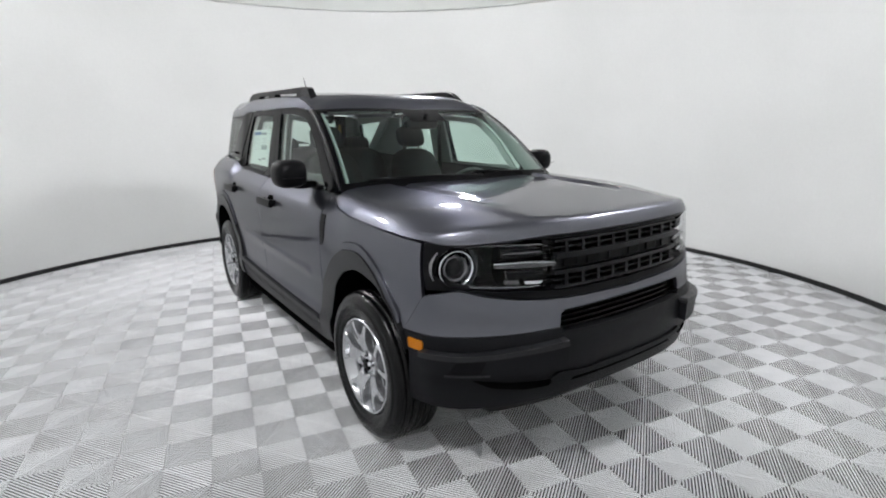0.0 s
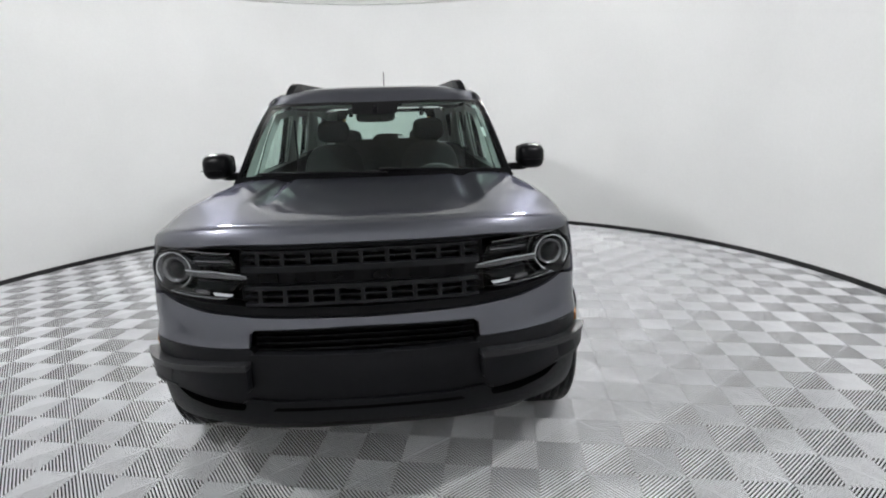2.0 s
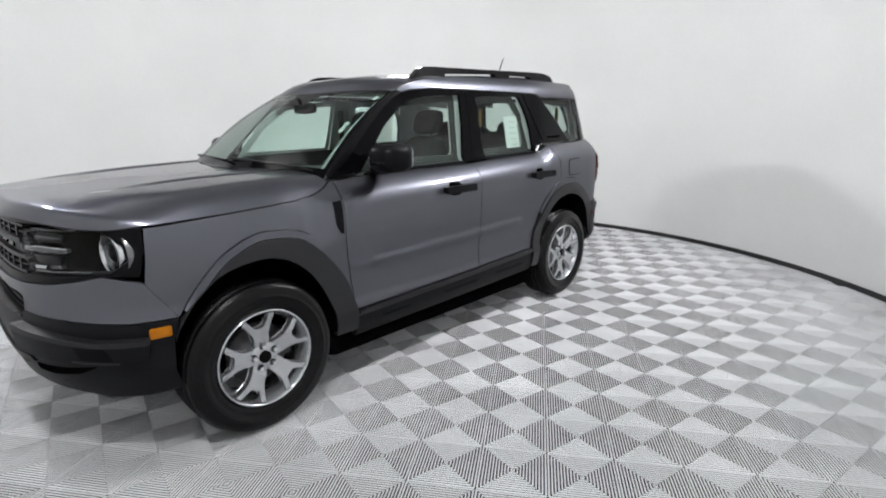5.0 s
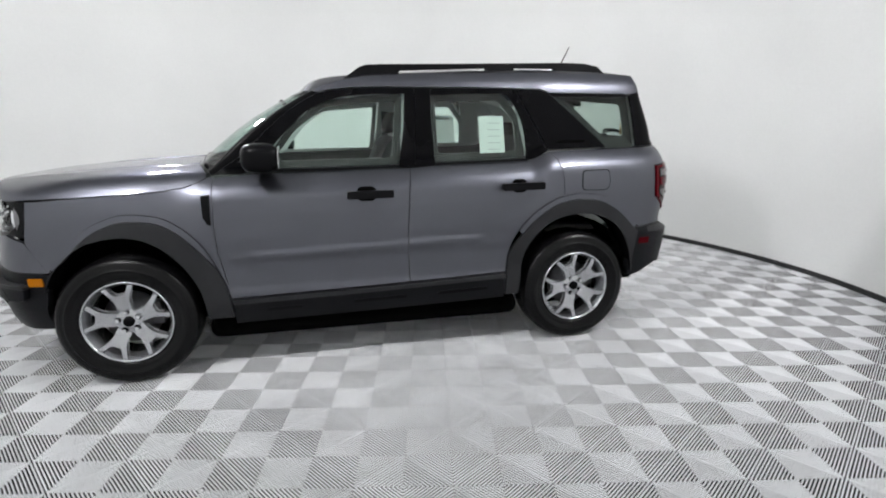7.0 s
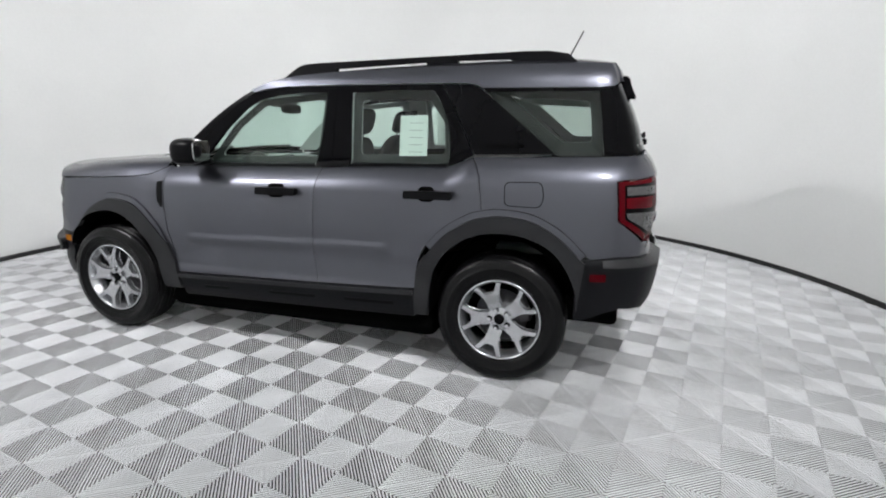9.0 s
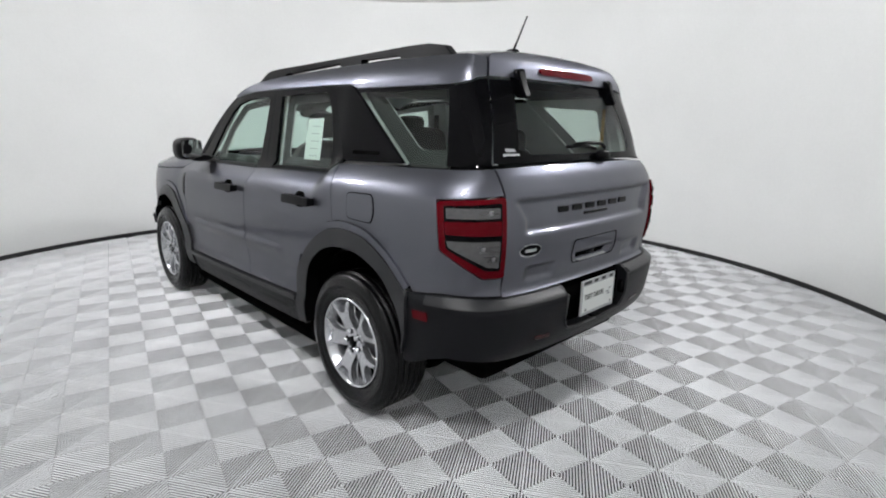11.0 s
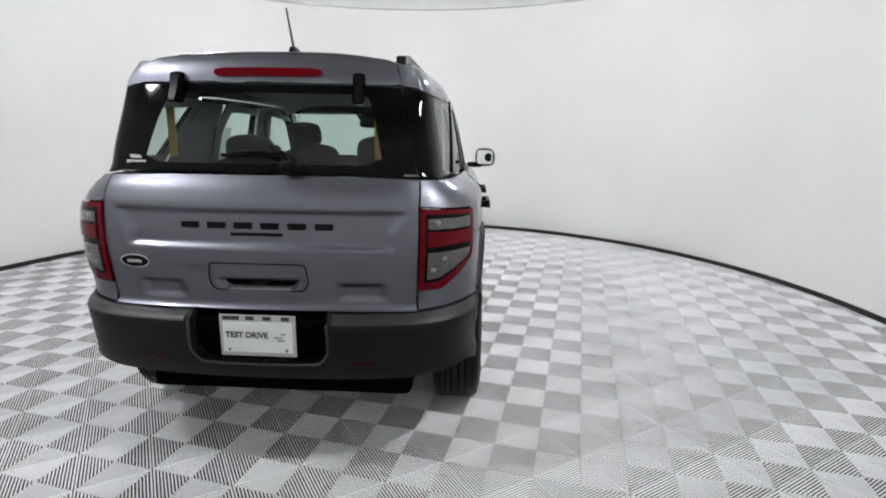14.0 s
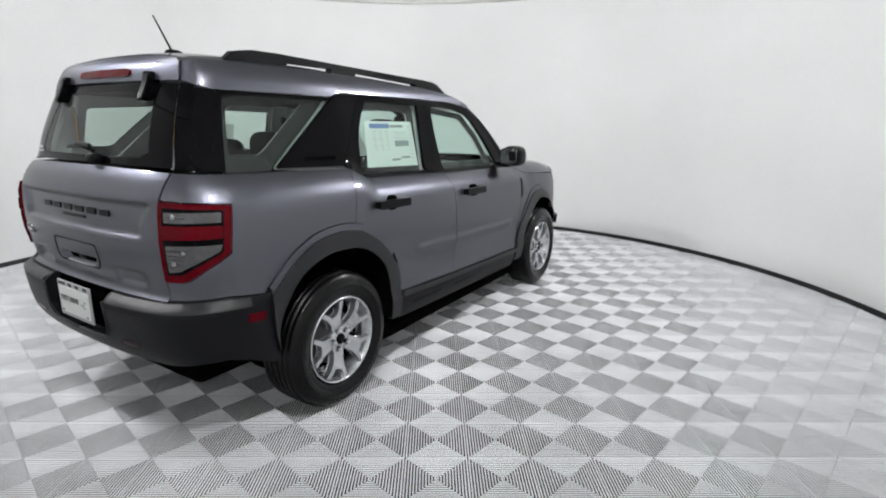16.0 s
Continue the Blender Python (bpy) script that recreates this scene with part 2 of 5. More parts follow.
def blob(c, size, power=3.0, n=20, m=None, shear=None):
    """A superellipsoid: a soft, rounded block."""
    def pw(v):
        return math.copysign(abs(v) ** (2 / power), v)
    bm = bmesh.new()
    rows = []
    for j in range(n + 1):
        b = -math.pi / 2 + math.pi * j / n
        rows.append([bm.verts.new((c[0] + size[0] * pw(math.cos(b)) * pw(math.cos(a)), c[1] + size[1] * pw(math.cos(b)) * pw(math.sin(a)), c[2] + size[2] * pw(math.sin(b))))
                     for a in (2 * math.pi * i / (2 * n) for i in range(2 * n))])
    for j in range(n):
        for i in range(2 * n):
            bm.faces.new((rows[j][i], rows[j][(i + 1) % (2 * n)], rows[j + 1][(i + 1) % (2 * n)], rows[j + 1][i]))
    bmesh.ops.remove_doubles(bm, verts=bm.verts[:], dist=1e-5)
    if shear:
        for v in bm.verts:
            v.co = Vector(shear(v.co))
    if m is not None:
        bm.transform(m)
    return bm


def lathe(profile, seg=64, m=None):
    """Turns (x, r) points round the x axis."""
    bm = bmesh.new()
    rings = [[bm.verts.new((x, r * math.cos(2 * math.pi * i / seg), r * math.sin(2 * math.pi * i / seg))) for i in range(seg)] for x, r in profile]
    for a, b in zip(rings, rings[1:]):
        for i in range(seg):
            bm.faces.new((a[i], a[(i + 1) % seg], b[(i + 1) % seg], b[i]))
    bmesh.ops.recalc_face_normals(bm, faces=bm.faces[:])
    if m is not None:
        bm.transform(m)
    return bm


def tube(pts, r, seg=10, taper=1.0):
    """A round bar along a line of points."""
    bm = bmesh.new()
    rings, n = [], len(pts)
    for i, q in enumerate(pts):
        d = (Vector(pts[min(i + 1, n - 1)]) - Vector(pts[max(i - 1, 0)])).normalized()
        a = d.orthogonal().normalized() if abs(d.z) > 0.95 else d.cross(Vector((0, 0, 1))).normalized()
        b = d.cross(a)
        rr = r * (1 + (taper - 1) * i / max(1, n - 1))
        rings.append([bm.verts.new(Vector(q) + a * rr * math.cos(2 * math.pi * k / seg) + b * rr * math.sin(2 * math.pi * k / seg)) for k in range(seg)])
    for p, q in zip(rings, rings[1:]):
        for k in range(seg):
            bm.faces.new((p[k], p[(k + 1) % seg], q[(k + 1) % seg], q[k]))
    bm.faces.new(rings[0][::-1])
    bm.faces.new(rings[-1])
    bmesh.ops.recalc_face_normals(bm, faces=bm.faces[:])
    return bm


def prism(pts, lo, hi, place, bevel=0.0):
    """An outline pulled to a solid between two heights; place(a, b, h) gives the point."""
    if area2(pts) < 0:
        pts = pts[::-1]
    bm = bmesh.new()
    top = [bm.verts.new(place(a, b, hi)) for a, b in pts]
    bot = [bm.verts.new(place(a, b, lo)) for a, b in pts]
    f1, f2 = bm.faces.new(top), bm.faces.new(bot[::-1])
    for i in range(len(pts)):
        bm.faces.new((top[i], bot[i], bot[(i + 1) % len(pts)], top[(i + 1) % len(pts)]))
    if bevel:
        bmesh.ops.bevel(bm, geom=list(f1.edges) + list(f2.edges), offset=bevel, segments=2, affect="EDGES", profile=0.5)
    bmesh.ops.triangulate(bm, faces=[f for f in bm.faces if len(f.verts) > 4])
    bmesh.ops.recalc_face_normals(bm, faces=bm.faces[:])
    return bm


# ---- the booth ----
ax, ay = AXIS


def ring_wall(name, r0, r1, z0, z1, mat, label, seg=160):
    bm = lathe([(z0, r0), (z1, r0), (z1, r1), (z0, r1), (z0, r0)], seg, pose(ax, ay, 0, 0, -90, 0))
    ob = part(name, bm, mat, None, label, smooth=False)
    return tagged(ob, kind="structure")


wall = ring_wall("wall", WALL_R, WALL_R + 0.10, -0.05, WALL_H, WALLM, "smooth white curved booth wall without corners")
for p in wall.data.polygons:
    p.use_smooth = True
wall.data.set_sharp_from_angle(angle=0.6)
ring_wall("baseboard", WALL_R - 0.012, WALL_R - 0.001, -0.02, 0.046, BASEM, "black rubber strip along the foot of the white wall")
ring_wall("trim", WALL_R - 0.05, WALL_R + 0.12, WALL_H + 0.002, WALL_H + 0.20, RINGM, "grey ring along the top of the white wall")
# upper wall and ceiling are added out of view; their grey sets the bounce
ring_wall("wall_upper", WALL_R + 0.13, WALL_R + 0.2, WALL_H - 0.02, 3.90, CEILM, "plain grey unseen wall added above the booth ring")
bm = bmesh.new()
bmesh.ops.create_cone(bm, cap_ends=True, segments=96, radius1=WALL_R + 0.3, radius2=WALL_R + 0.3, depth=0.1, matrix=pose(ax, ay, 3.95))
tagged(part("ceiling", bm, CEILM, None, "plain grey unseen ceiling added over the booth", smooth=False), kind="structure")

# round lamps in a ring under the ceiling, each tipped towards the car
def round_lamp():
    top = empty("round_lamp")
    part("housing", lathe([(0.0, 0.02), (0.0, 0.12), (0.06, 0.198), (0.15, 0.204), (0.15, 0.194), (0.085, 0.188)], 32, pose(0, 0, 0, 0, 90, 0)), HOUSING, top)
    bm = bmesh.new()
    bmesh.ops.create_cone(bm, cap_ends=True, segments=32, radius1=0.18, radius2=0.18, depth=0.01, matrix=pose(0, 0, -0.088))
    part("diffuser", bm, GLOW, top, "bright white round lamp face", smooth=False)
    part("hanger", tube([(0, 0, 0), (-0.12, 0, 0.12), (-0.12, 0, 0.30)], 0.012), HOUSING, top)
    return tagged(top, "round white studio lamp hung under the grey ceiling", "lamp", "ring of studio lamps")


def lamp_pose(i):
    a = radians(LAMP_AT[i])
    x, y = ax + LAMP_RING * math.cos(a), ay + LAMP_RING * math.sin(a)
    return Matrix.Translation((x, y, LAMP_Z)) @ Matrix.Rotation(a + math.pi, 4, "Z") @ pose(0, 0, 0, 0, -LAMP_TIP, 0)


first = round_lamp()
first.matrix_basis = lamp_pose(0)
for i in range(1, len(LAMP_AT)):
    copy_thing(first, lamp_pose(i))

# ---- the car's outer surface ----
# x to the car's left, y to its rear, the nose at y = -2.17; half of the plan at mid height, from the nose to the tail
PLAN = spline([(0, -2.165), (0.25, -2.158), (0.42, -2.135), (0.58, -2.085), (0.72, -2.0), (0.832, -1.888), (0.886, -1.77), (0.911, -1.62), (0.922, -1.4), (0.926, -0.9), (0.928, -0.2),
               (0.928, 0.5), (0.922, 1.0), (0.912, 1.35), (0.897, 1.62), (0.877, 1.82), (0.834, 1.955), (0.754, 2.051), (0.626, 2.108), (0.42, 2.139), (0.2, 2.152), (0, 2.155)], 16)
PX, PY = np.array([q[0] for q in PLAN]), np.array([q[1] for q in PLAN])
PS = np.concatenate([[0], np.cumsum(np.hypot(np.diff(PX), np.diff(PY)))])
LEN = float(PS[-1])
TX, TY = np.gradient(PX, PS), np.gradient(PY, PS)
TX[0], TY[0], TX[-1], TY[-1] = 1, 0, -1, 0


def at_y(y):
    """Way along the plan to a point of the flank."""
    return float(np.interp(y, PY, PS))


def at_front(x):
    k = int(np.argmax(PX > 0.90))
    return math.copysign(float(np.interp(abs(x), PX[:k], PS[:k])), x)


def at_rear(x):
    """Way from the tail's middle; towards the car's left it counts up."""
    k = int(np.argmax(PY > 1.70))
    return math.copysign(LEN - float(np.interp(abs(x), PX[k:][::-1], PS[k:][::-1])), x)


def belt(y):
    return curve(y, (-2.2, 1.085), (-1.7, 1.075), (-1.1, 1.10), (-0.9, 1.135), (-0.7, 1.146), (0, 1.160), (0.5, 1.182), (1.0, 1.194), (1.15, 1.25), (1.3, 1.256), (2.0, 1.268))


def d_side(y, z):
    zb = belt(y)
    f = curve(y, (-1.6, 0.35), (-1.2, 0.4), (-0.8, 1.0), (1.2, 1.0), (1.6, 1.1))
    low = curve(z, (0.2, 0.09), (0.26, 0.07), (0.33, 0.034), (0.40, 0.014), (0.47, 0.008), (0.52, 0.018), (0.64, 0.013), (0.70, 0.004), (0.85, 0.0), (1.3, 0.0))
    # a pressed line runs along both doors
    k = 0.7295 + 0.030 * y
    low -= 0.009 * smooth(z, k - 0.065, k - 0.016) * (1 - smooth(z, k - 0.003, k + 0.007)) * smooth(y, -0.72, -0.64) * (1 - smooth(y, 0.62, 0.72))
    low -= 0.022 * smooth(y, 1.62, 1.85) * (1 - smooth(z, 0.70, 0.76))
    low -= 0.020 * smooth(-y, 1.45, 1.65) * (1 - smooth(z, 0.645, 0.72))
    u = z - zb
    if u <= 0:
        sh = curve(u, (-0.22, 0.0), (-0.13, 0.007), (-0.085, 0.024), (-0.045, 0.057), (-0.018, 0.088), (0, 0.115))
        # the front wings lean in more gently
        soft = curve(u, (-0.32, 0.0), (-0.22, 0.014), (-0.13, 0.040), (-0.06, 0.076), (0, 0.115))
        k = smooth(-y, 0.80, 1.15)
        return low + (sh + (soft - sh) * k) * f
    d = 0.115 * f + 0.02 * smooth(u, 0, 0.006) + curve(y, (-0.6, 0.195), (1.2, 0.185)) * u
    if z > 1.635:
        d += 6.0 * (z - 1.635) ** 2
    return d


def d_front(z):
    return curve(z, (0.2, 0.20), (0.27, 0.13), (0.33, 0.065), (0.37, 0.036), (0.42, 0.022), (0.5, 0.01), (0.56, 0.002), (0.62, 0.0), (0.66, 0.012), (0.70, 0.022), (0.76, 0.027), (0.81, 0.038), (1.06, 0.055), (1.2, 0.1))


def d_rear(z):
    return curve(z, (0.2, 0.25), (0.30, 0.18), (0.38, 0.09), (0.44, 0.02), (0.50, -0.012), (0.62, -0.034), (0.690, -0.040), (0.706, -0.036), (0.732, 0.004), (0.76, 0.033), (0.85, 0.018), (1.0, 0.005), (1.1, 0.010),
                (1.165, 0.020), (1.20, 0.034), (1.24, 0.055), (1.28, 0.088), (1.29, 0.098), (1.38, 0.1255), (1.47, 0.160), (1.56, 0.200), (1.64, 0.238), (1.70, 0.256), (1.74, 0.281), (1.80, 0.37))


def hatch_relief(x, z):
    """Pressings of the tailgate: the shallow field with the letters, the grip and two low dents."""
    d = 0.0
    if 0.70 < z < 1.22:
        fx = 1 - smooth(abs(x), 0.50 + 0.9 * max(0, z - 1.06) * 0.8, 0.56 + 0.9 * max(0, z - 1.06) * 0.8)
        d += 0.024 * fx * smooth(z, 0.999, 1.012) * (1 - smooth(z, 1.136, 1.152))
        d += 0.030 * (1 - smooth(abs(x), 0.13 + (z - 0.82) * 0.6, 0.15 + (z - 0.82) * 0.6)) * smooth(z, 0.822, 0.835) * (1 - smooth(z, 0.864, 0.870))
        d += 0.018 * smooth(abs(x), 0.30, 0.36) * (1 - smooth(abs(x), 0.48, 0.53)) * smooth(z, 0.775, 0.80) * (1 - smooth(z, 0.845, 0.855))
    return d


def shell(s, z, off=0.0):
    """The point of the outer surface at way s round the car (its right side counts down) and height z."""
    a = min(abs(s), LEN)
    x, y = float(np.interp(a, PS, PX)), float(np.interp(a, PS, PY))
    tx, ty = float(np.interp(a, PS, TX)), float(np.interp(a, PS, TY))
    k = math.hypot(tx, ty)
    nx, ny = ty / k, -tx / k
    ws = nx * nx
    d = ws * d_side(y, z) + (1 - ws) * (d_front(z) if ny < 0 else d_rear(z) + hatch_relief(x, z)) - off
    return (math.copysign(1, s) * (x - nx * d) if s else 0.0, y - ny * d, z)


def tail(r, z, off=0.0):
    """The same, counted from the tail's middle."""
    if abs(r) < 1e-9:
        return (0.0, shell(LEN, z, off)[1], z)
    return shell(math.copysign(LEN - abs(r), r), z, off)


def S(*pts):
    """Outline on the flank: (y, z), ('f', x, z) round the nose or ('r', x, z) round the tail."""
    out = []
    for q in pts:
        if q[0] == "f":
            out.append((at_front(q[1]), q[2]))
        elif q[0] == "r":
            out.append((LEN - at_rear(q[1]), q[2]))
        else:
            out.append((at_y(q[0]), q[1]))
    return out


def both_front(*half):
    """A whole outline round the nose from its left half (x, z), given from the upper middle outwards to the lower middle."""
    h = [(at_front(x), z) for x, z in half]
    return h + [(-a, b) for a, b in h[::-1] if abs(a) > 1e-6]


def both_rear(*half):
    h = [(at_rear(x), z) for x, z in half]
    return h + [(-a, b) for a, b in h[::-1] if abs(a) > 1e-6]


car = tagged(empty("suv"), "dark grey metallic compact SUV with black cladding on the ribbed floor", "car")


def sides(name, pts, mat, parent=None, label="", **kw):
    """The same sheet on the car's left and right flank; returns both."""
    made = []
    for i, mir in enumerate((False, True)):
        par = parent[i] if isinstance(parent, (list, tuple)) else (parent or car)
        made.append(part(name, panel(pts, shell, **kw), mat, par, label, mirror=mir))
    return made


# outlines that neighbouring sheets share
ARCH_F = spline([(-0.806, 0.455), (-0.831, 0.539), (-0.871, 0.646), (-0.929, 0.767), (-1.025, 0.869), (-1.125, 0.929), (-1.25, 0.950), (-1.358, 0.941), (-1.497, 0.876), (-1.608, 0.768), (-1.69, 0.655)], 4)
ARCH_FI = spline([(-1.715, 0.56), (-1.674, 0.640), (-1.610, 0.722), (-1.513, 0.795), (-1.40, 0.826), (-1.29, 0.830), (-1.182, 0.795), (-1.084, 0.715), (-1.006, 0.60), (-0.955, 0.479), (-0.939, 0.36)], 4)
ARCH_R = spline([(0.844, 0.500), (0.862, 0.645), (0.919, 0.765), (1.014, 0.866), (1.139, 0.945), (1.222, 0.972), (1.326, 0.985), (1.482, 0.968), (1.610, 0.908), (1.708, 0.830), (1.792, 0.742)], 4)
ARCH_RI = spline([(1.742, 0.45), (1.726, 0.571), (1.673, 0.687), (1.588, 0.783), (1.459, 0.842), (1.33, 0.856), (1.20, 0.838), (1.10, 0.790), (1.010, 0.705), (0.950, 0.580), (0.930, 0.36)], 4)
ARCH_K = 20


def towards_hub(line, y0, w):
    """The line drawn nearer to the wheel's middle, fading out low down."""
    out = []
    for y, z in line:
        d = Vector((y - y0, z - 0.364))
        q = d * (1 - w * smooth(z, 0.60, 0.80) / d.length)
        out.append((y0 + q.x, 0.364 + q.y))
    return out


MOULD_F, MOULD_R = towards_hub(ARCH_F, -1.345, 0.034), towards_hub(ARCH_R, 1.335, 0.034)
FDOOR_F = [(-0.805, 0.452), (-0.832, 0.611), (-0.854, 0.734), (-0.860, 0.873), (-0.857, 1.0), (-0.860, 1.085), (-0.852, 1.132)]
B_SEAM = [(0.224, 0.480), (0.213, 0.66), (0.216, 0.83), (0.229, 1.027), (0.240, 1.12), (0.245, 1.161)]
RDOOR_R = [(1.222, 0.972), (1.217, 1.045), (1.204, 1.150), (1.180, 1.205), (1.150, 1.247)]


def mixed(*runs):
    out = []
    for r in runs:
        out += r if isinstance(r, list) else [r]
    return S(*out)


fender = sides("front_fender", mixed([(-1.772, 1.030), (-1.778, 0.92), (-1.792, 0.812), (-1.69, 0.655)], ARCH_F[::-1][1:], FDOOR_F[1:], [(-0.872, 1.139), (-0.93, 1.108), (-1.0, 1.082), (-1.116, 1.066), (-1.406, 1.050)]), PAINT, step=0.04)
sides("fender_vent", S((-0.915, 1.040), (-0.868, 1.048), (-0.872, 0.880), (-0.892, 0.885), (-0.912, 0.925)), TRIM, fender, "black vent insert", off=0.004, depth=0.02, gap=0)
sides("arch_lip", mixed(ARCH_F[8:-1], MOULD_F[8:-1][::-1]), PAINT, None, "painted lip over the wheel arch", off=0.010, depth=0.012, gap=0, step=0.03)
sides("arch_cladding", mixed(MOULD_F, ARCH_FI, [(-0.935, 0.335), (-0.80, 0.335)]), ARCHM, None, "dark grey wheel arch moulding", off=0.018, depth=0.03, step=0.035)
fdoor = sides("front_door", mixed(FDOOR_F, [(-0.70, 1.143), (-0.505, 1.149), (-0.18, 1.156)], B_SEAM[::-1], [(-0.3, 0.465)]), PAINT, step=0.013)
rdoor = sides("rear_door", mixed(B_SEAM, [(0.487, 1.180), (1.004, 1.192), (1.05, 1.205)], RDOOR_R[::-1], ARCH_R[:ARCH_K + 1][::-1]), PAINT, step=0.013)
quarter = sides("rear_quarter_panel", mixed(RDOOR_R, [(1.4, 1.254), (1.79, 1.262), ("r", 0.70, 1.270), ("r", 0.668, 1.270), ("r", 0.652, 1.168), (1.900, 1.150), (1.918, 0.945), ("r", 0.738, 0.826),
                                            ("r", 0.645, 0.824), ("r", 0.648, 0.742), ("r", 0.79, 0.752), (1.93, 0.757), (1.85, 0.748)], ARCH_R[ARCH_K:][::-1][:-1]), PAINT, step=0.035)
sides("arch_lip", mixed(ARCH_R[8:-1], MOULD_R[8:-1][::-1]), PAINT, None, "painted lip over the wheel arch", off=0.010, depth=0.012, gap=0, step=0.03)
sides("arch_cladding", mixed(MOULD_R, ARCH_RI, [(0.925, 0.345), (0.842, 0.345)]), ARCHM, None, "dark grey wheel arch moulding", off=0.018, depth=0.03, step=0.035)
sides("sill_cladding", S((-0.80, 0.449), (-0.3, 0.461), (0.224, 0.476), (0.840, 0.498), (0.842, 0.325), (0.224, 0.308), (-0.80, 0.285)), CLAD, None, "matt black sill moulding", off=0.006, depth=0.10)
sides("sill_strip", S((-0.80, 0.446), (-0.3, 0.458), (0.224, 0.473), (0.838, 0.494), (0.838, 0.467), (0.224, 0.444), (-0.3, 0.429), (-0.80, 0.417)), ARCHM, None, "dark grey step along the sill", off=0.022, depth=0.02, gap=0.001)
# sill grooves drawn as flat darker strips, their shade in the colour
for y0, y1 in ((-0.62, -0.42), (-0.12, 0.20), (0.40, 0.72)):
    sides("sill_groove", rounded(S((y0, 0.395 + 0.025 * y0), (y1, 0.395 + 0.025 * y1), (y1, 0.375 + 0.025 * y1), (y0, 0.375 + 0.025 * y0)), 0.01), TRIM, None, off=0.0075, depth=0.004, gap=0)
flap = sides("fuel_door", rounded(S((1.343, 1.128), (1.532, 1.134), (1.545, 1.05), (1.525, 1.003), (1.345, 1.007)), 0.03), PAINT, None, off=0.0035, depth=0.03, step=0.04)
bpy.data.objects.remove(flap[1])
ring = panel(rounded(S((1.3405, 1.1305), (1.535, 1.1365), (1.548, 1.05), (1.527, 1.0005), (1.342, 1.0045)), 0.032), shell, off=0.0012, depth=0.01, gap=0, step=0.05)
part("fuel_door_gap", ring, VOID, car)

# front: painted bumper, black lower bumper, black face with the grille
part("front_bumper", panel(both_front((0, 0.786), (0.40, 0.795), (0.60, 0.808), (0.72, 0.828), (0.80, 0.850)) [:5] + S((-1.805, 0.822), (-1.792, 0.812), (-1.692, 0.660), ("f", 0.86, 0.662), ("f", 0.65, 0.676), ("f", 0.425, 0.684), ("f", 0.42, 0.735), ("f", 0.40, 0.752), ("f", 0, 0.757)), shell, step=0.035, gap=0.0), PAINT, car, "grey painted bumper half")
part("front_bumper", panel(both_front((0, 0.786), (0.40, 0.795), (0.60, 0.808), (0.72, 0.828), (0.80, 0.850)) [:5] + S((-1.805, 0.822), (-1.792, 0.812), (-1.692, 0.660), ("f", 0.86, 0.662), ("f", 0.65, 0.676), ("f", 0.425, 0.684), ("f", 0.42, 0.735), ("f", 0.40, 0.752), ("f", 0, 0.757)), shell, step=0.035, gap=0.0), PAINT, car, "grey painted bumper half", mirror=True)
half = S(("f", 0, 0.652), ("f", 0.40, 0.658), ("f", 0.42, 0.680), ("f", 0.65, 0.672), ("f", 0.86, 0.658), (-1.69, 0.652), (-1.715, 0.56), (-1.725, 0.43), (-1.70, 0.345), ("f", 0.80, 0.335), ("f", 0.62, 0.362), ("f", 0.35, 0.375), ("f", 0, 0.378))
low_bumper = [part("lower_bumper", panel(half, shell, step=0.035, gap=0.0, depth=0.05), CLAD, car, "matt black lower bumper half", mirror=m) for m in (False, True)]
pad = S(("f", 0.415, 0.632), ("f", 0.60, 0.618), ("f", 0.78, 0.590), (-1.80, 0.585), (-1.81, 0.515), ("f", 0.80, 0.505), ("f", 0.62, 0.520), ("f", 0.42, 0.530))
sides("bumper_pad", rounded(pad, 0.012), CLAD, low_bumper, off=0.036, depth=0.05, gap=0)
# light on the pad's top put into a lighter grey
sides("pad_ledge", S(("f", 0.415, 0.642), ("f", 0.60, 0.629), ("f", 0.78, 0.603), (-1.80, 0.598), (-1.80, 0.576), ("f", 0.78, 0.581), ("f", 0.60, 0.607), ("f", 0.415, 0.620)), ARCHM, low_bumper, "pad ledge coloured lighter as if lit from above", off=0.041, depth=0.05, gap=0, step=0.03)
# no hollow here: the recess's shade is the panel's darker colour
sides("fog_recess", rounded(S(("f", 0.715, 0.586), ("f", 0.800, 0.576), ("f", 0.820, 0.522), ("f", 0.735, 0.530)), 0.008), TRIM, low_bumper, "flat dark panel for the shaded fog lamp recess", off=0.0370, depth=0.01, gap=0)
# lower recess edge, its catch of light given by the lighter grey
sides("recess_edge", S(("f", 0.705, 0.526), ("f", 0.83, 0.516), ("f", 0.83, 0.508), ("f", 0.705, 0.518)), ARCHM, low_bumper, off=0.040, depth=0.02, gap=0)
sides("air_slot", rounded(S(("f", 0.46, 0.462), ("f", 0.62, 0.470), ("f", 0.76, 0.485), ("f", 0.70, 0.452), ("f", 0.58, 0.435), ("f", 0.47, 0.435)), 0.012), VOID, low_bumper, off=0.004, depth=0.01, gap=0)
part("skid_lip", panel(both_front((0, 0.478), (0.30, 0.480), (0.43, 0.492), (0.47, 0.470), (0.38, 0.455), (0, 0.452)), shell, off=0.010, depth=0.03, gap=0), CLAD, low_bumper[0])
# the shade below the skid lip, painted as a black strip
part("skid_shade", panel(both_front((0, 0.450), (0.34, 0.452), (0.36, 0.436), (0, 0.434)), shell, off=0.003, depth=0.01, gap=0), VOID, low_bumper[0])
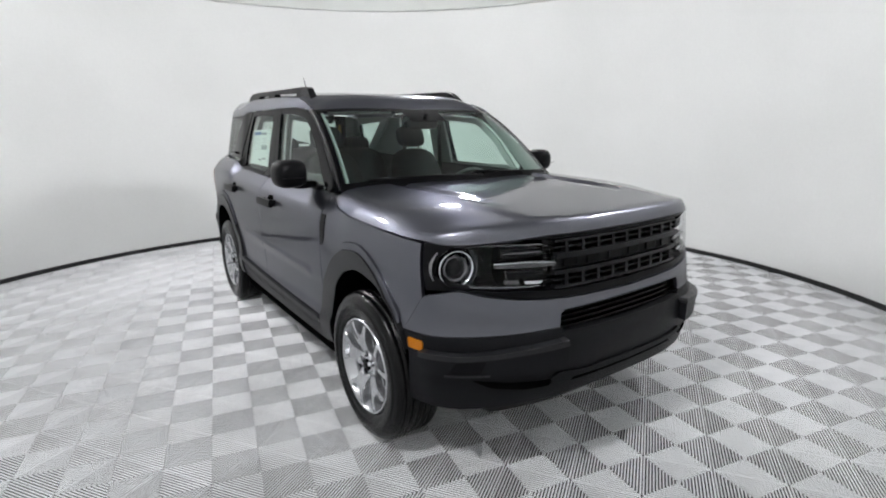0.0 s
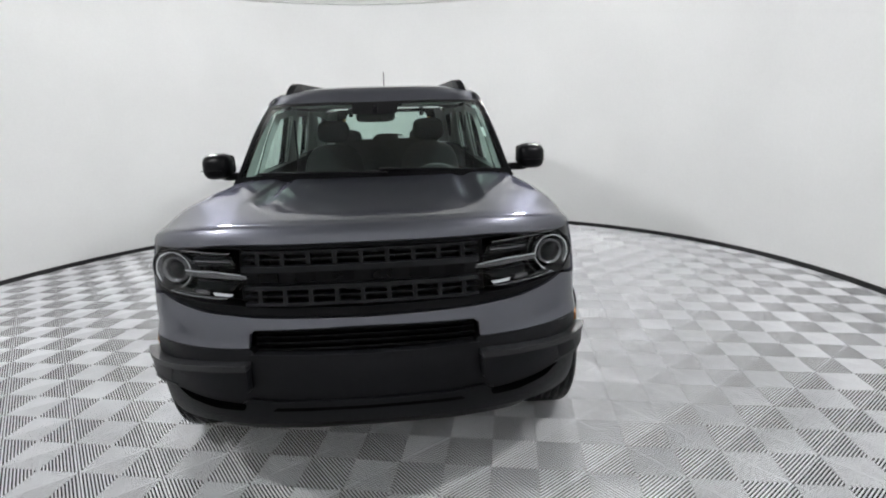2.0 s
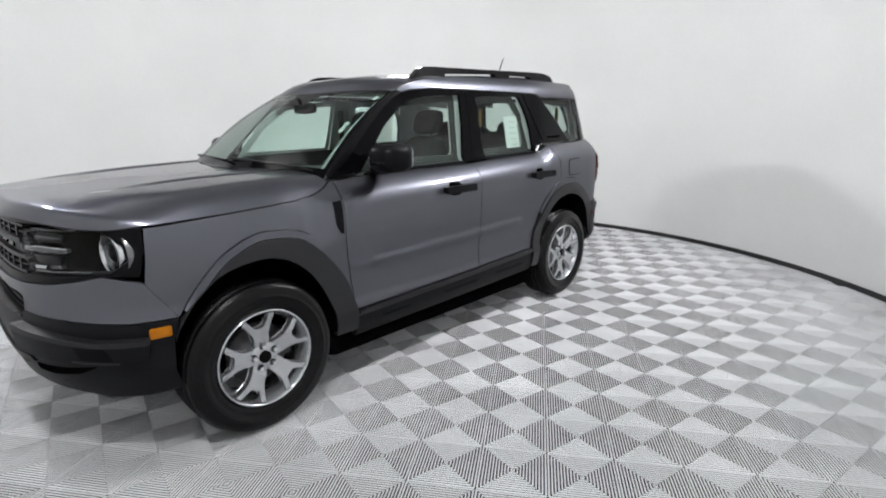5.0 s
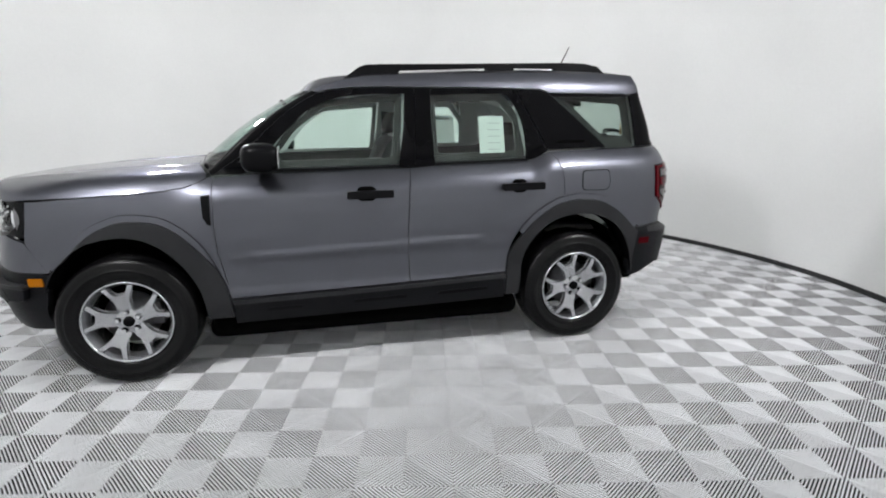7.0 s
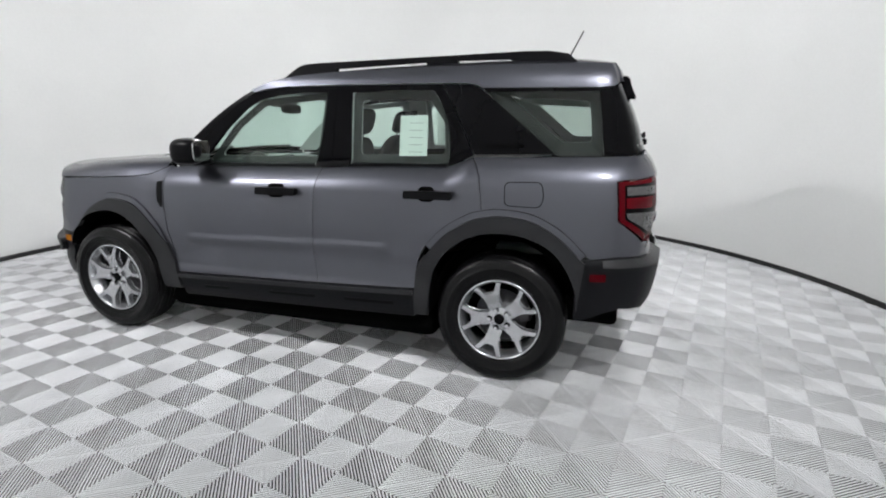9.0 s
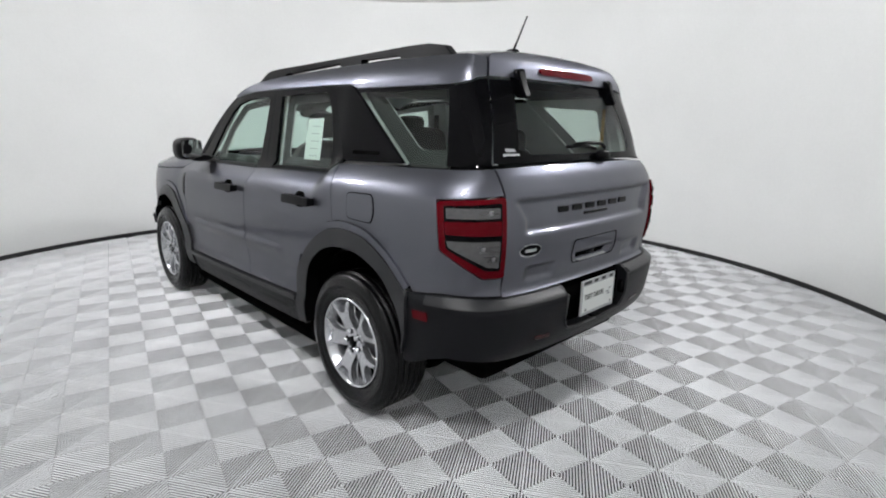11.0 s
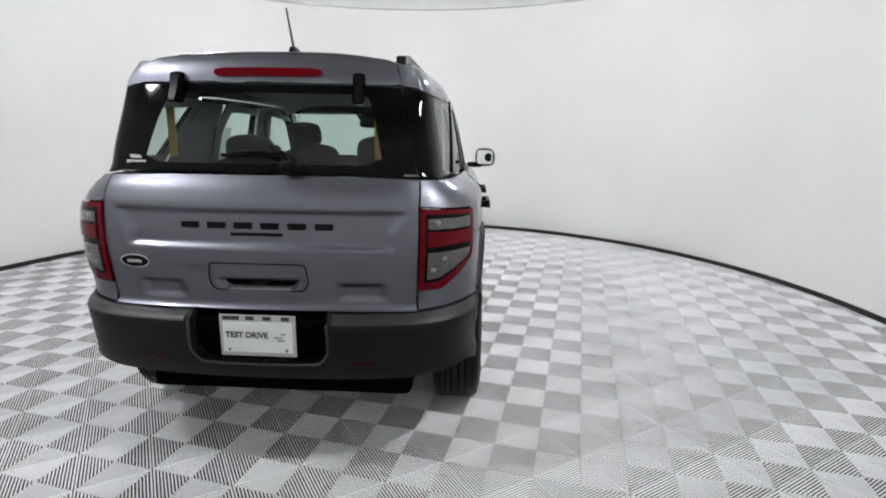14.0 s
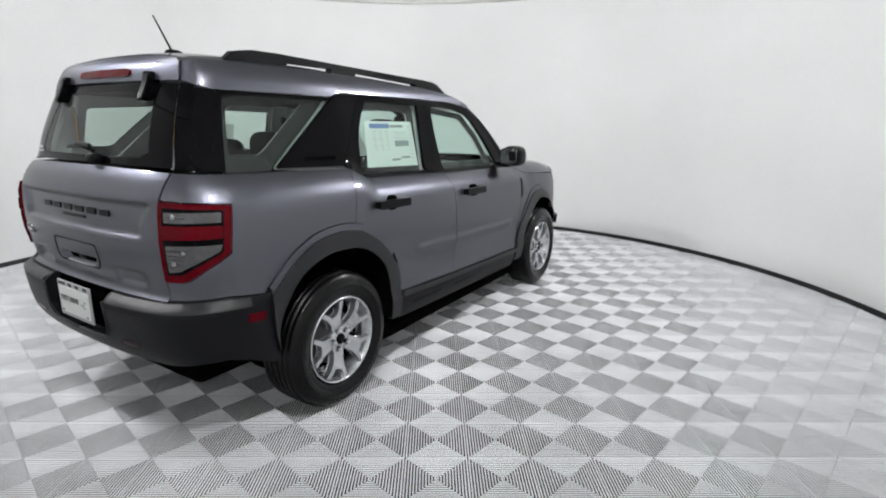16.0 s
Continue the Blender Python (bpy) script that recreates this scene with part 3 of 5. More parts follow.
sides("side_marker", rounded(S((-1.798, 0.630), (-1.722, 0.632), (-1.722, 0.588), (-1.798, 0.586)), 0.008), AMBER, None, "amber side marker lamp", off=0.006, depth=0.02, gap=0)

part("front_apron", panel(both_front((0, 0.390), (0.60, 0.376), (0.76, 0.350), (0.70, 0.270), (0.4, 0.285), (0, 0.290)), shell, off=-0.035, depth=0.02, gap=0, step=0.06), TRIM, car, "black apron below the front bumper")
# lower intake
part("lower_intake", panel(both_front((0, 0.760), (0.41, 0.755), (0.43, 0.735), (0.43, 0.66), (0, 0.645)), shell, off=-0.06, depth=0.01, gap=0), VOID, car, "black lower air intake")
for z in (0.735, 0.712, 0.690, 0.668):
    part("intake_slat", panel(both_front((0, z + 0.004), (0.415, z + 0.002), (0.415, z - 0.004), (0, z - 0.003)), shell, off=-0.035, depth=0.03, gap=0, step=0.08), TRIM, car)
part("intake_lip", panel(both_front((0, 0.657), (0.415, 0.665), (0.418, 0.655), (0, 0.646)), shell, off=0.006, depth=0.05, gap=0, step=0.08), CLAD, car)

# black face behind grille and lamps
face_half = [(0, 1.056), (0.40, 1.056), (0.60, 1.057), (0.75, 1.054), (0.83, 1.046)]
faceob = part("grille_face", panel(both_front((0, 1.050), (0.47, 1.050), (0.47, 0.80), (0, 0.792)), shell, off=-0.05, depth=0.01, gap=0, step=0.05), GLOSSB, car, "black grille face across the nose")
rimf = [(at_front(x), z) for x, z in face_half] + S((-1.778, 1.028), (-1.784, 0.92), (-1.804, 0.842), ("f", 0.80, 0.854), ("f", 0.72, 0.832), ("f", 0.60, 0.812), ("f", 0.40, 0.799), ("f", 0, 0.790))
inner = S(("f", 0, 1.040), ("f", 0.40, 1.041), ("f", 0.60, 1.044), ("f", 0.75, 1.040), ("f", 0.815, 1.022), ("f", 0.858, 0.975), ("f", 0.862, 0.905), ("f", 0.825, 0.862), ("f", 0.70, 0.846), ("f", 0.60, 0.842), ("f", 0.46, 0.835), ("f", 0.42, 0.830), ("f", 0, 0.822))
for m in (False, True):
    part("grille_frame", panel(rimf + inner[::-1], shell, off=-0.008, depth=0.07, gap=0, step=0.05), TRIM, faceob, "satin black frame round grille and lamp", mirror=m)


def bar(x0, x1, z0, z1, off, depth=0.03, mat=GRILLE, name="grille_bar", slope=0.0):
    a, b = at_front(x0), at_front(x1)
    return part(name, panel([(a, z0), (b, z0 + slope), (b, z1 + slope), (a, z1)], shell, off=off, depth=depth, gap=0, step=0.09), mat, faceob)


for z0, z1, off in ((1.024, 1.034, -0.012), (1.001, 1.006, -0.014), (0.960, 0.982, 0.002), (0.892, 0.908, -0.010), (0.866, 0.871, -0.014), (0.834, 0.845, -0.010)):
    bar(-0.435, 0.435, z0, z1, off)
for i in range(-4, 5):
    x = i * 0.094
    bar(x - 0.008, x + 0.008, 0.980, 1.028, -0.010)
    bar(x - 0.008, x + 0.008, 0.842, 0.894, -0.010)
for i in range(6):
    x = -0.345 + i * 0.138
    bar(x - 0.037, x + 0.037, 0.918, 0.950, -0.022, 0.01, GLOSSB, "lettering_bar")
bar(-0.435, 0.435, 0.908, 0.960, -0.030, 0.01, TRIM, "lettering_panel")

# headlamps
LENS_OUT = [("f", 0.425, 0.950), ("f", 0.455, 0.990), ("f", 0.480, 1.026), ("f", 0.58, 1.040), ("f", 0.69, 1.042), ("f", 0.795, 1.022), ("f", 0.845, 0.972), ("f", 0.850, 0.908), ("f", 0.815, 0.868), ("f", 0.63, 0.850), ("f", 0.50, 0.844), ("f", 0.455, 0.893), ("f", 0.425, 0.916)]
for m in (False, True):
    sg = -1 if m else 1
    lamp = part("headlamp", net(16, 8, lambda u, v: (0.44 + 0.395 * u, -1.955 + 0.27 * smooth(u, 0.0, 0.62) - 0.05 * abs(2 * v - 1) ** 4 + 0.07 * u * u, 0.815 + 0.225 * v)), GLOSSB, car, "clear headlamp with chrome ring and light bar", mirror=m)
    c = Vector((0.750, -1.838, 0.925))
    nrm = Vector((0.22, -1.0, 0.0)).normalized()
    turn = nrm.to_track_quat("X", "Z").to_matrix().to_4x4()
    mm = Matrix.Translation(c) @ turn
    part("chrome_ring", lathe([(-0.04, 0.076), (0.024, 0.076), (0.027, 0.074), (0.025, 0.0695), (0.0, 0.066)], 48, mm), CHROME, lamp, mirror=m)
    part("lamp_bezel", lathe([(-0.03, 0.104), (0.008, 0.104), (0.010, 0.101), (0.006, 0.098), (-0.02, 0.095)], 48, mm), SMOKE, lamp, mirror=m)
    part("inner_ring", lathe([(-0.01, 0.052), (0.020, 0.051), (0.021, 0.048), (0.004, 0.040)], 40, mm), SMOKE, lamp, mirror=m)
    part("projector_lens", lathe([(0.0, 0.040), (0.010, 0.036), (0.018, 0.026), (0.022, 0.012), (0.023, 0.001)], 32, mm), TRIM, lamp, mirror=m)
    for nm, mat_, deep, pts in (
            ("light_bar", CELL, -0.016, ((0.425, 0.931), (0.690, 0.936), (0.690, 0.952), (0.56, 0.955), (0.425, 0.944))),
            ("light_bar_edge", CHROME, -0.014, ((0.425, 0.944), (0.56, 0.955), (0.690, 0.952), (0.690, 0.955), (0.56, 0.958), (0.445, 0.948))),
            ("upper_reflector", TRIM, -0.030, ((0.485, 0.976), (0.660, 0.972), (0.664, 1.006), (0.515, 1.010))),
            ("upper_strip", SMOKE, -0.022, ((0.500, 1.020), (0.72, 1.022), (0.72, 1.025), (0.500, 1.023))),
            ("upper_strip", SMOKE, -0.026, ((0.495, 0.990), (0.655, 0.987), (0.655, 0.991), (0.495, 0.994))),
            ("lower_reflector", TRIM, -0.028, ((0.470, 0.912), (0.650, 0.918), (0.640, 0.886), (0.505, 0.884))),
            ("lower_facet", CHROME, -0.020, ((0.485, 0.874), (0.575, 0.878), (0.565, 0.866), (0.500, 0.863))),
            ("lower_strip", SMOKE, -0.012, ((0.510, 0.856), (0.77, 0.862), (0.77, 0.866), (0.510, 0.860))),
            ("lower_facet", CELL, -0.021, ((0.600, 0.884), (0.650, 0.886), (0.655, 0.872), (0.590, 0.868)))):
        part(nm, panel(rounded(S(*(("f", a, b) for a, b in pts)), 0.003, 2), shell, off=deep, depth=0.02, gap=0, step=0.05), mat_, lamp, mirror=m)
    part("lens", panel(rounded(S(*LENS_OUT), 0.012, 2), shell, off=-0.004, depth=0.001, gap=0, step=0.04), LENS, lamp, "clear plastic lens", mirror=m)

# bonnet
FENDER_TOP = [(-1.80, 1.039), (-1.772, 1.039), (-1.406, 1.053), (-1.116, 1.069), (-1.0, 1.085), (-0.93, 1.111), (-0.872, 1.141)]


NOSE_S = [at_front(0.88) * k / 60 for k in range(61)]
NOSE_X = [shell(s, 1.046)[0] for s in NOSE_S]
NOSE_Y = [shell(s, 1.046)[1] for s in NOSE_S]
CORNER_Y, COWL_Y = -1.775, -0.89
CORNER_X = shell(at_y(CORNER_Y), 1.039)[0] - 0.0025


def bonnet_edge(v):
    """Half width and edge height, along the fender's upper edge."""
    y = CORNER_Y + (COWL_Y - CORNER_Y) * v
    z = lerp(y, *FENDER_TOP)
    return shell(at_y(y), z)[0] - 0.0025, z


EDGE_V = [k / 44 for k in range(45)]
EDGE_X, EDGE_Z = zip(*[bonnet_edge(v) for v in EDGE_V])


def bonnet(u, v):
    u = 2 * u - 1
    v = v ** 1.3
    x = u * float(np.interp(v, EDGE_V, EDGE_X))
    front = float(np.interp(abs(u) * CORNER_X, NOSE_X, NOSE_Y)) if abs(u) < 0.999 else CORNER_Y
    y = front + (COWL_Y - 0.15 * (1 - u * u) - front) * v
    ze = float(np.interp(v, EDGE_V, EDGE_Z))
    rise = curve(v, (0, 1.060), (0.005, 1.079), (0.013, 1.094), (0.03, 1.115), (0.06, 1.1225), (0.14, 1.1305), (0.3, 1.143), (0.6, 1.165), (1.0, 1.183))
    side = 1 - abs(u) ** 18
    z = ze + (rise - (0.046 - 0.034 * smooth(v, 0.10, 0.40)) * smooth(abs(x), 0.42, 0.98) - ze) * side
    z += 0.005 * smooth(abs(x), 0.40, 0.52) * (1 - smooth(abs(x), 0.52, 0.84)) * smooth(v, 0.05, 0.30)
    # a groove along each side of the raised middle, deeper towards the windscreen
    k = (abs(x) - 0.435 - 0.05 * v) / 0.060
    z -= 0.016 * max(0.0, 1 - k * k) ** 1.5 * smooth(v, 0.20, 0.62)
    return (x, y, z)


hood = part("bonnet", net(120, 64, bonnet), PAINT, car, "grey metallic bonnet with a raised middle")
edge = net(72, 1, lambda u, v: (bonnet(u, 0)[0] * (1 - 0.01 * v), bonnet(u, 0)[1] + 0.022 * v, bonnet(u, 0)[2] - 0.014 * v))
bmesh.ops.reverse_faces(edge, faces=edge.faces[:])
part("bonnet_lip", edge, PAINT, hood)


def under_hood(u, v):
    x, y, z = bonnet(0.015 + 0.97 * u, 0.03 + 0.97 * v)
    return (x, y, z - 0.03)


part("bonnet_lining", net(24, 12, under_hood), VOID, hood)

# windscreen, cowl and front pillars
W_LOW = spline([(0.0, -1.035, 1.186), (0.35, -1.01, 1.181), (0.63, -0.955, 1.172), (0.790, -0.875, 1.160)], 8)
W_TOP = spline([(0.0, -0.405, 1.606), (0.30, -0.395, 1.610), (0.55, -0.36, 1.607), (0.682, -0.305, 1.602)], 8)


def line_at(line, t):
    k = min(len(line) - 2, int(t * (len(line) - 1)))
    f = t * (len(line) - 1) - k
    return Vector(line[k]) * (1 - f) + Vector(line[k + 1]) * f


def screen(u, v, lift=0.0):
    u = 2 * u - 1
    a, b = line_at(W_LOW, abs(u)), line_at(W_TOP, abs(u))
    q = a * (1 - v) + b * v
    q.z += 0.030 * math.sin(math.pi * v) + lift
    q.y -= 0.012 * math.sin(math.pi * v)
    return (math.copysign(1, u) * q.x, q.y, q.z)


ws = part("windscreen", net(40, 20, screen), SCREENGLASS, car, "large raked clear windscreen")
part("screen_border", net(40, 2, lambda u, v: screen(u, 0.945 + 0.060 * v, 0.002)), GLOSSB, ws, "black band along the glass edge")
part("screen_border", net(40, 2, lambda u, v: screen(u, -0.02 + 0.075 * v, 0.002)), GLOSSB, ws)
for sg in (0, 1):
    part("screen_border", net(2, 20, lambda u, v: screen((0.0 + 0.026 * u) if sg else (0.974 + 0.026 * u), v, 0.002)), GLOSSB, ws)
part("camera_patch", net(8, 4, lambda u, v: screen(0.42 + 0.16 * u - 0.02 * (1 - v) * (u - 0.5), 0.76 + 0.19 * v, 0.0025)), GLOSSB, ws)
part("cowl", net(40, 3, lambda u, v: tuple(Vector(bonnet(0.02 + 0.96 * u, 1.0)) * (1 - v) + Vector(screen(u, 0.0)) * v - Vector((0, 0, 0.012 * math.sin(math.pi * v))))), TRIM, car, "black cowl below the windscreen")
for x0, x1 in ((0.62, 0.02), (0.05, -0.52)):
    a, b = Vector(screen(0.5 + x0 / 1.47, 0.015, 0.012)), Vector(screen(0.5 + x1 / 1.47, 0.05, 0.014))
    part("wiper", tube([a, a.lerp(b, 0.5) + Vector((0, -0.01, 0.006)), b], 0.008, 6), TRIM, ws)

PIL = [(-0.868, 1.141), (-0.72, 1.235), (-0.60, 1.352), (-0.52, 1.428), (-0.40, 1.520), (-0.33, 1.563), (-0.27, 1.592)]
GL_F = [(-0.645, 1.166), (-0.56, 1.262), (-0.445, 1.392), (-0.325, 1.498), (-0.225, 1.550), (-0.10, 1.575), (0.06, 1.588), (0.234, 1.592), (0.224, 1.40), (0.184, 1.172), (-0.2, 1.166)]


def pillar(u, v):
    t = v * (len(PIL) - 1)
    k = min(len(PIL) - 2, int(t))
    f = t - k
    y, z = PIL[k][0] * (1 - f) + PIL[k + 1][0] * f, PIL[k][1] * (1 - f) + PIL[k + 1][1] * f
    b = Vector(shell(at_y(y), z, 0.0))
    a = Vector(screen(1.0, smooth(v, -0.3, 1.3) * 0 + v * 0.985 + 0.005, 0.004))
    q = a.lerp(b, u)
    q += Vector((0.4, -0.4, 0.6)) * 0.014 * math.sin(math.pi * u)
    return tuple(q)


for m in (False, True):
    part("front_pillar", net(8, 24, pillar), TRIM, car, "satin black windscreen pillar", mirror=m)

# window frames and panes
sides("window_frame", mixed([(-0.868, 1.141)], PIL[1:], [(-0.20, 1.610), (-0.02, 1.627), (0.245, 1.632), (0.242, 1.592)], GL_F[:8][::-1], [(-0.70, 1.146)]), GLOSSB, fdoor, "black window frame", off=0.002, step=0.04, gap=0.001)
sides("belt_trim", S((-0.64, 1.147), (-0.18, 1.157), (0.19, 1.164), (0.19, 1.178), (-0.18, 1.171), (-0.60, 1.168)), TRIM, fdoor, "black rubber window seal", off=0.012, depth=0.03, gap=0)
sides("centre_pillar_trim", S((0.184, 1.164), (0.224, 1.40), (0.240, 1.632), (0.300, 1.632), (0.296, 1.40), (0.283, 1.166)), GLOSSB, fdoor, "gloss black pillar cover", off=0.003, gap=0.0015)
sides("centre_pillar_trim", S((0.283, 1.166), (0.296, 1.40), (0.300, 1.632), (0.402, 1.633), (0.394, 1.586), (0.400, 1.40), (0.410, 1.172)), GLOSSB, rdoor, "gloss black pillar cover", off=0.003, gap=0.0015)
GL_R = [(0.410, 1.186), (0.400, 1.40), (0.394, 1.588), (0.62, 1.598), (0.870, 1.602), (0.905, 1.590), (0.948, 1.523), (0.985, 1.44), (1.002, 1.37), (1.012, 1.25), (1.010, 1.206), (0.7, 1.196)]
sides("window_frame", S((0.394, 1.588), (0.402, 1.633), (0.942, 1.634), (1.02, 1.50), (1.10, 1.35), (1.150, 1.252), (1.05, 1.204), (1.006, 1.196), (1.012, 1.25), (1.002, 1.37), (0.985, 1.44), (0.948, 1.523), (0.905, 1.590), (0.870, 1.602), (0.62, 1.598)), GLOSSB, rdoor, "black window frame", off=0.002, step=0.04, gap=0.001)
sides("belt_trim", S((0.41, 1.174), (0.70, 1.185), (1.004, 1.192), (1.010, 1.206), (0.70, 1.199), (0.41, 1.188)), TRIM, rdoor, "black rubber window seal", off=0.012, depth=0.03, gap=0)
sides("window_pane", S(*GL_F), GLASS, fdoor, "clear side window", off=-0.006, depth=0.002, gap=0)
sides("window_pane", S(*GL_R), GLASS, rdoor, "clear side window", off=-0.006, depth=0.002, gap=0)
sides("rear_pillar_cover", S((0.947, 1.633), (1.106, 1.630), (1.150, 1.618), (1.20, 1.585), (1.285, 1.518), (1.44, 1.393), (1.590, 1.268), (1.154, 1.256), (1.10, 1.36), (1.022, 1.505)), GLOSSB, None, "gloss black triangular pillar cover", off=0.006, step=0.04)
sides("pillar_slot", rounded(S((1.215, 1.312), (1.42, 1.316), (1.42, 1.300), (1.215, 1.296)), 0.006), VOID, None, off=0.0075, depth=0.004, gap=0)
sides("quarter_window", S((1.175, 1.606), (1.812, 1.606), (1.834, 1.48), (1.860, 1.272), (1.595, 1.268), (1.44, 1.396), (1.285, 1.522)), DARKGLASS, None, "dark tinted rear quarter window", off=-0.002, depth=0.002, gap=0.001)
sides("quarter_border", S((1.175, 1.606), (1.812, 1.606), (1.812, 1.592), (1.205, 1.588)), GLOSSB, None, off=-0.001, depth=0.001, gap=0)
sides("rear_pillar", S((1.812, 1.606), ("r", 0.60, 1.640), ("r", 0.668, 1.282), ("r", 0.70, 1.275), (1.860, 1.270), (1.834, 1.48)), GLOSSB, None, "gloss black rear corner pillar", off=0.0, step=0.035)
sides("cant_rail", S((-0.27, 1.597), (-0.20, 1.614), (-0.02, 1.631), (0.4, 1.637), (0.942, 1.638), (1.106, 1.634), (1.152, 1.622), (1.172, 1.610), (1.812, 1.611), ("r", 0.605, 1.645), ("r", 0.575, 1.731), (1.75, 1.743), (1.0, 1.738), (0.3, 1.716), (0.0, 1.694), (-0.14, 1.666), (-0.22, 1.642), (-0.30, 1.612)), PAINT, None, "grey painted roof side", step=0.035, gap=0.001)


# roof
def roof(u, v):
    u = 2 * u - 1
    yc = -0.40 + v * (1.885 + 0.40)
    zt = curve(yc, (-0.4, 1.603), (-0.3, 1.612), (-0.22, 1.640), (-0.14, 1.664), (0.0, 1.692), (0.3, 1.714), (1.0, 1.736), (1.75, 1.741), (1.9, 1.731))
    zc = curve(yc, (-0.4, 1.610), (-0.375, 1.640), (-0.345, 1.668), (-0.30, 1.694), (-0.22, 1.712), (-0.1, 1.725), (0.3, 1.758), (0.8, 1.790), (1.3, 1.803), (1.6, 1.803), (1.78, 1.792), (1.86, 1.774), (1.9, 1.752))
    xr = shell(at_y(min(max(yc, -0.22), 1.72)), zt)[0] - 0.012 * smooth(-yc, 0.05, 0.35)
    x = u * xr
    y = yc + (0.09 * u * u * (1 - smooth(v, 0, 0.25))) - 0.19 * abs(u) ** 3.5 * smooth(v, 0.8, 1.0)
    if v > 0.86:
        xe = u * 0.574
        end = Vector(tail(at_rear(xe), lerp(abs(xe), (0, 1.772), (0.25, 1.769), (0.42, 1.761), (0.53, 1.747), (0.574, 1.728)) + 0.001, 0.009))
        q = Vector((x, y, zt + (zc - zt) * (1 - abs(u) ** 2.9))).lerp(end, ((v - 0.86) / 0.14) ** 2)
        return tuple(q)
    return (x, y, zt + (zc - zt) * (1 - abs(u) ** (2.9 + 2.1 * (1 - smooth(yc, -0.3, 0.3)))))


roofob = part("roof", net(48, 96, roof), PAINT, car, "grey painted roof panel")
part("roof_front_edge", net(40, 1, lambda u, v: (roof(u, 0)[0], roof(u, 0)[1] - 0.004 * v, roof(u, 0)[2] - 0.010 * v)), TRIM, roofob, "thin black edge over the windscreen")
rr = [(-0.155, 1.655), (-0.07, 1.712), (-0.015, 1.752), (0.03, 1.766), (0.108, 1.770), (0.451, 1.777), (0.954, 1.786), (1.35, 1.796), (1.50, 1.795), (1.60, 1.780), (1.67, 1.722), (1.66, 1.700), (1.34, 1.715), (1.31, 1.734), (1.285, 1.764), (0.975, 1.764), (0.99, 1.735), (1.0, 1.71), (0.80, 1.712), (0.815, 1.735), (0.80, 1.762), (0.232, 1.742), (0.205, 1.695), (0.19, 1.66)]
for m in (False, True):
    part("roof_rail", prism(rr, 0.0, 1.0, lambda a, b, h: (0.560 + 0.048 * h - 0.10 * (b - 1.70) + 0.02 * smooth(-a, -0.1, 0.15) - 0.065 * smooth(a, -0.1, 1.67), a, b + 0.017 * smooth(a, 0.0, 1.4)), 0.006), TRIM, car, "black roof rail with two openings", mirror=m, smooth=False)
ant = part("aerial", tube([(0, 1.565, 1.825), (0, 1.603, 1.90), (0, 1.648, 1.990)], 0.006, 8, 0.6), TRIM, car, "short black rod aerial")
part("aerial_foot", blob((0, 1.542, 1.808), (0.022, 0.055, 0.032), 2.4, 10, shear=lambda q: (q.x, q.y + 0.5 * (q.z - 1.80), q.z)), TRIM, ant)

# tailgate
gate = part("tailgate", panel(both_rear((0, 1.283), (0.40, 1.281), (0.664, 1.272), (0.648, 1.168), (0.641, 0.826), (0.644, 0.738), (0.30, 0.740), (0, 0.740)), tail, step=0.010, depth=0.02, flip=True), PAINT, car, "grey painted tailgate with pressed field")
glass = part("rear_window", panel(both_rear((0, 1.640), (0.40, 1.640), (0.594, 1.634), (0.635, 1.46), (0.660, 1.290), (0.40, 1.292), (0, 1.293)), tail, step=0.05, depth=0.003, off=0.0, flip=True), DARKGLASS, car, "dark tinted rear window")
for half in ([(0, 1.640), (0.40, 1.640), (0.594, 1.634), (0.635, 1.46), (0.660, 1.290), (0.40, 1.292), (0, 1.293), (0, 1.325), (0.44, 1.325), (0.50, 1.35), (0.47, 1.50), (0.445, 1.585), (0.42, 1.602), (0, 1.605)],):
    pts = [(at_rear(x), z) for x, z in half]
    for m in (False, True):
        part("window_border", panel(pts, tail, step=0.05, depth=0.001, off=0.0015, gap=0.0, flip=True), GLOSSB, glass, "black printed glass border", mirror=m)
part("tail_spoiler", panel(both_rear((0, 1.772), (0.25, 1.769), (0.42, 1.761), (0.53, 1.747), (0.574, 1.728), (0.600, 1.646), (0.40, 1.648), (0, 1.650)), tail, step=0.03, depth=0.03, off=0.008, flip=True), PAINT, gate, "grey painted spoiler over the rear window")
part("high_brake_lamp", panel(rounded(both_rear((0, 1.708), (0.20, 1.706), (0.235, 1.698), (0.235, 1.680), (0.21, 1.673), (0, 1.673)), 0.006, 2), tail, step=0.05, depth=0.02, off=0.016, gap=0, flip=True), RED, gate, "wide red high brake lamp")
for m in (False, True):
    h0 = [(at_rear(0.374), 1.562), (at_rear(0.424), 1.562), (at_rear(0.430), 1.685), (at_rear(0.372), 1.688)]
    hg = part("hinge_cover", panel(rounded(h0, 0.016, 4), tail, step=0.02, depth=0.05, off=0.032, gap=0, flip=True), GLOSSB, car, "gloss black hinge pod", mirror=m)
    part("hinge_cap", panel(rounded(inset(h0, 0.010), 0.012, 4), tail, step=0.03, depth=0.008, off=0.039, gap=0, flip=True), TRIM, hg, mirror=m)
arm = part("rear_wiper", tube([tail(at_rear(-0.135), 1.322, 0.03), tail(at_rear(-0.130), 1.352, 0.036), tail(at_rear(-0.105), 1.370, 0.034), tail(at_rear(0.02), 1.374, 0.028), tail(at_rear(0.115), 1.366, 0.016)], 0.011, 8, 0.7), TRIM, car, "black rear wiper")
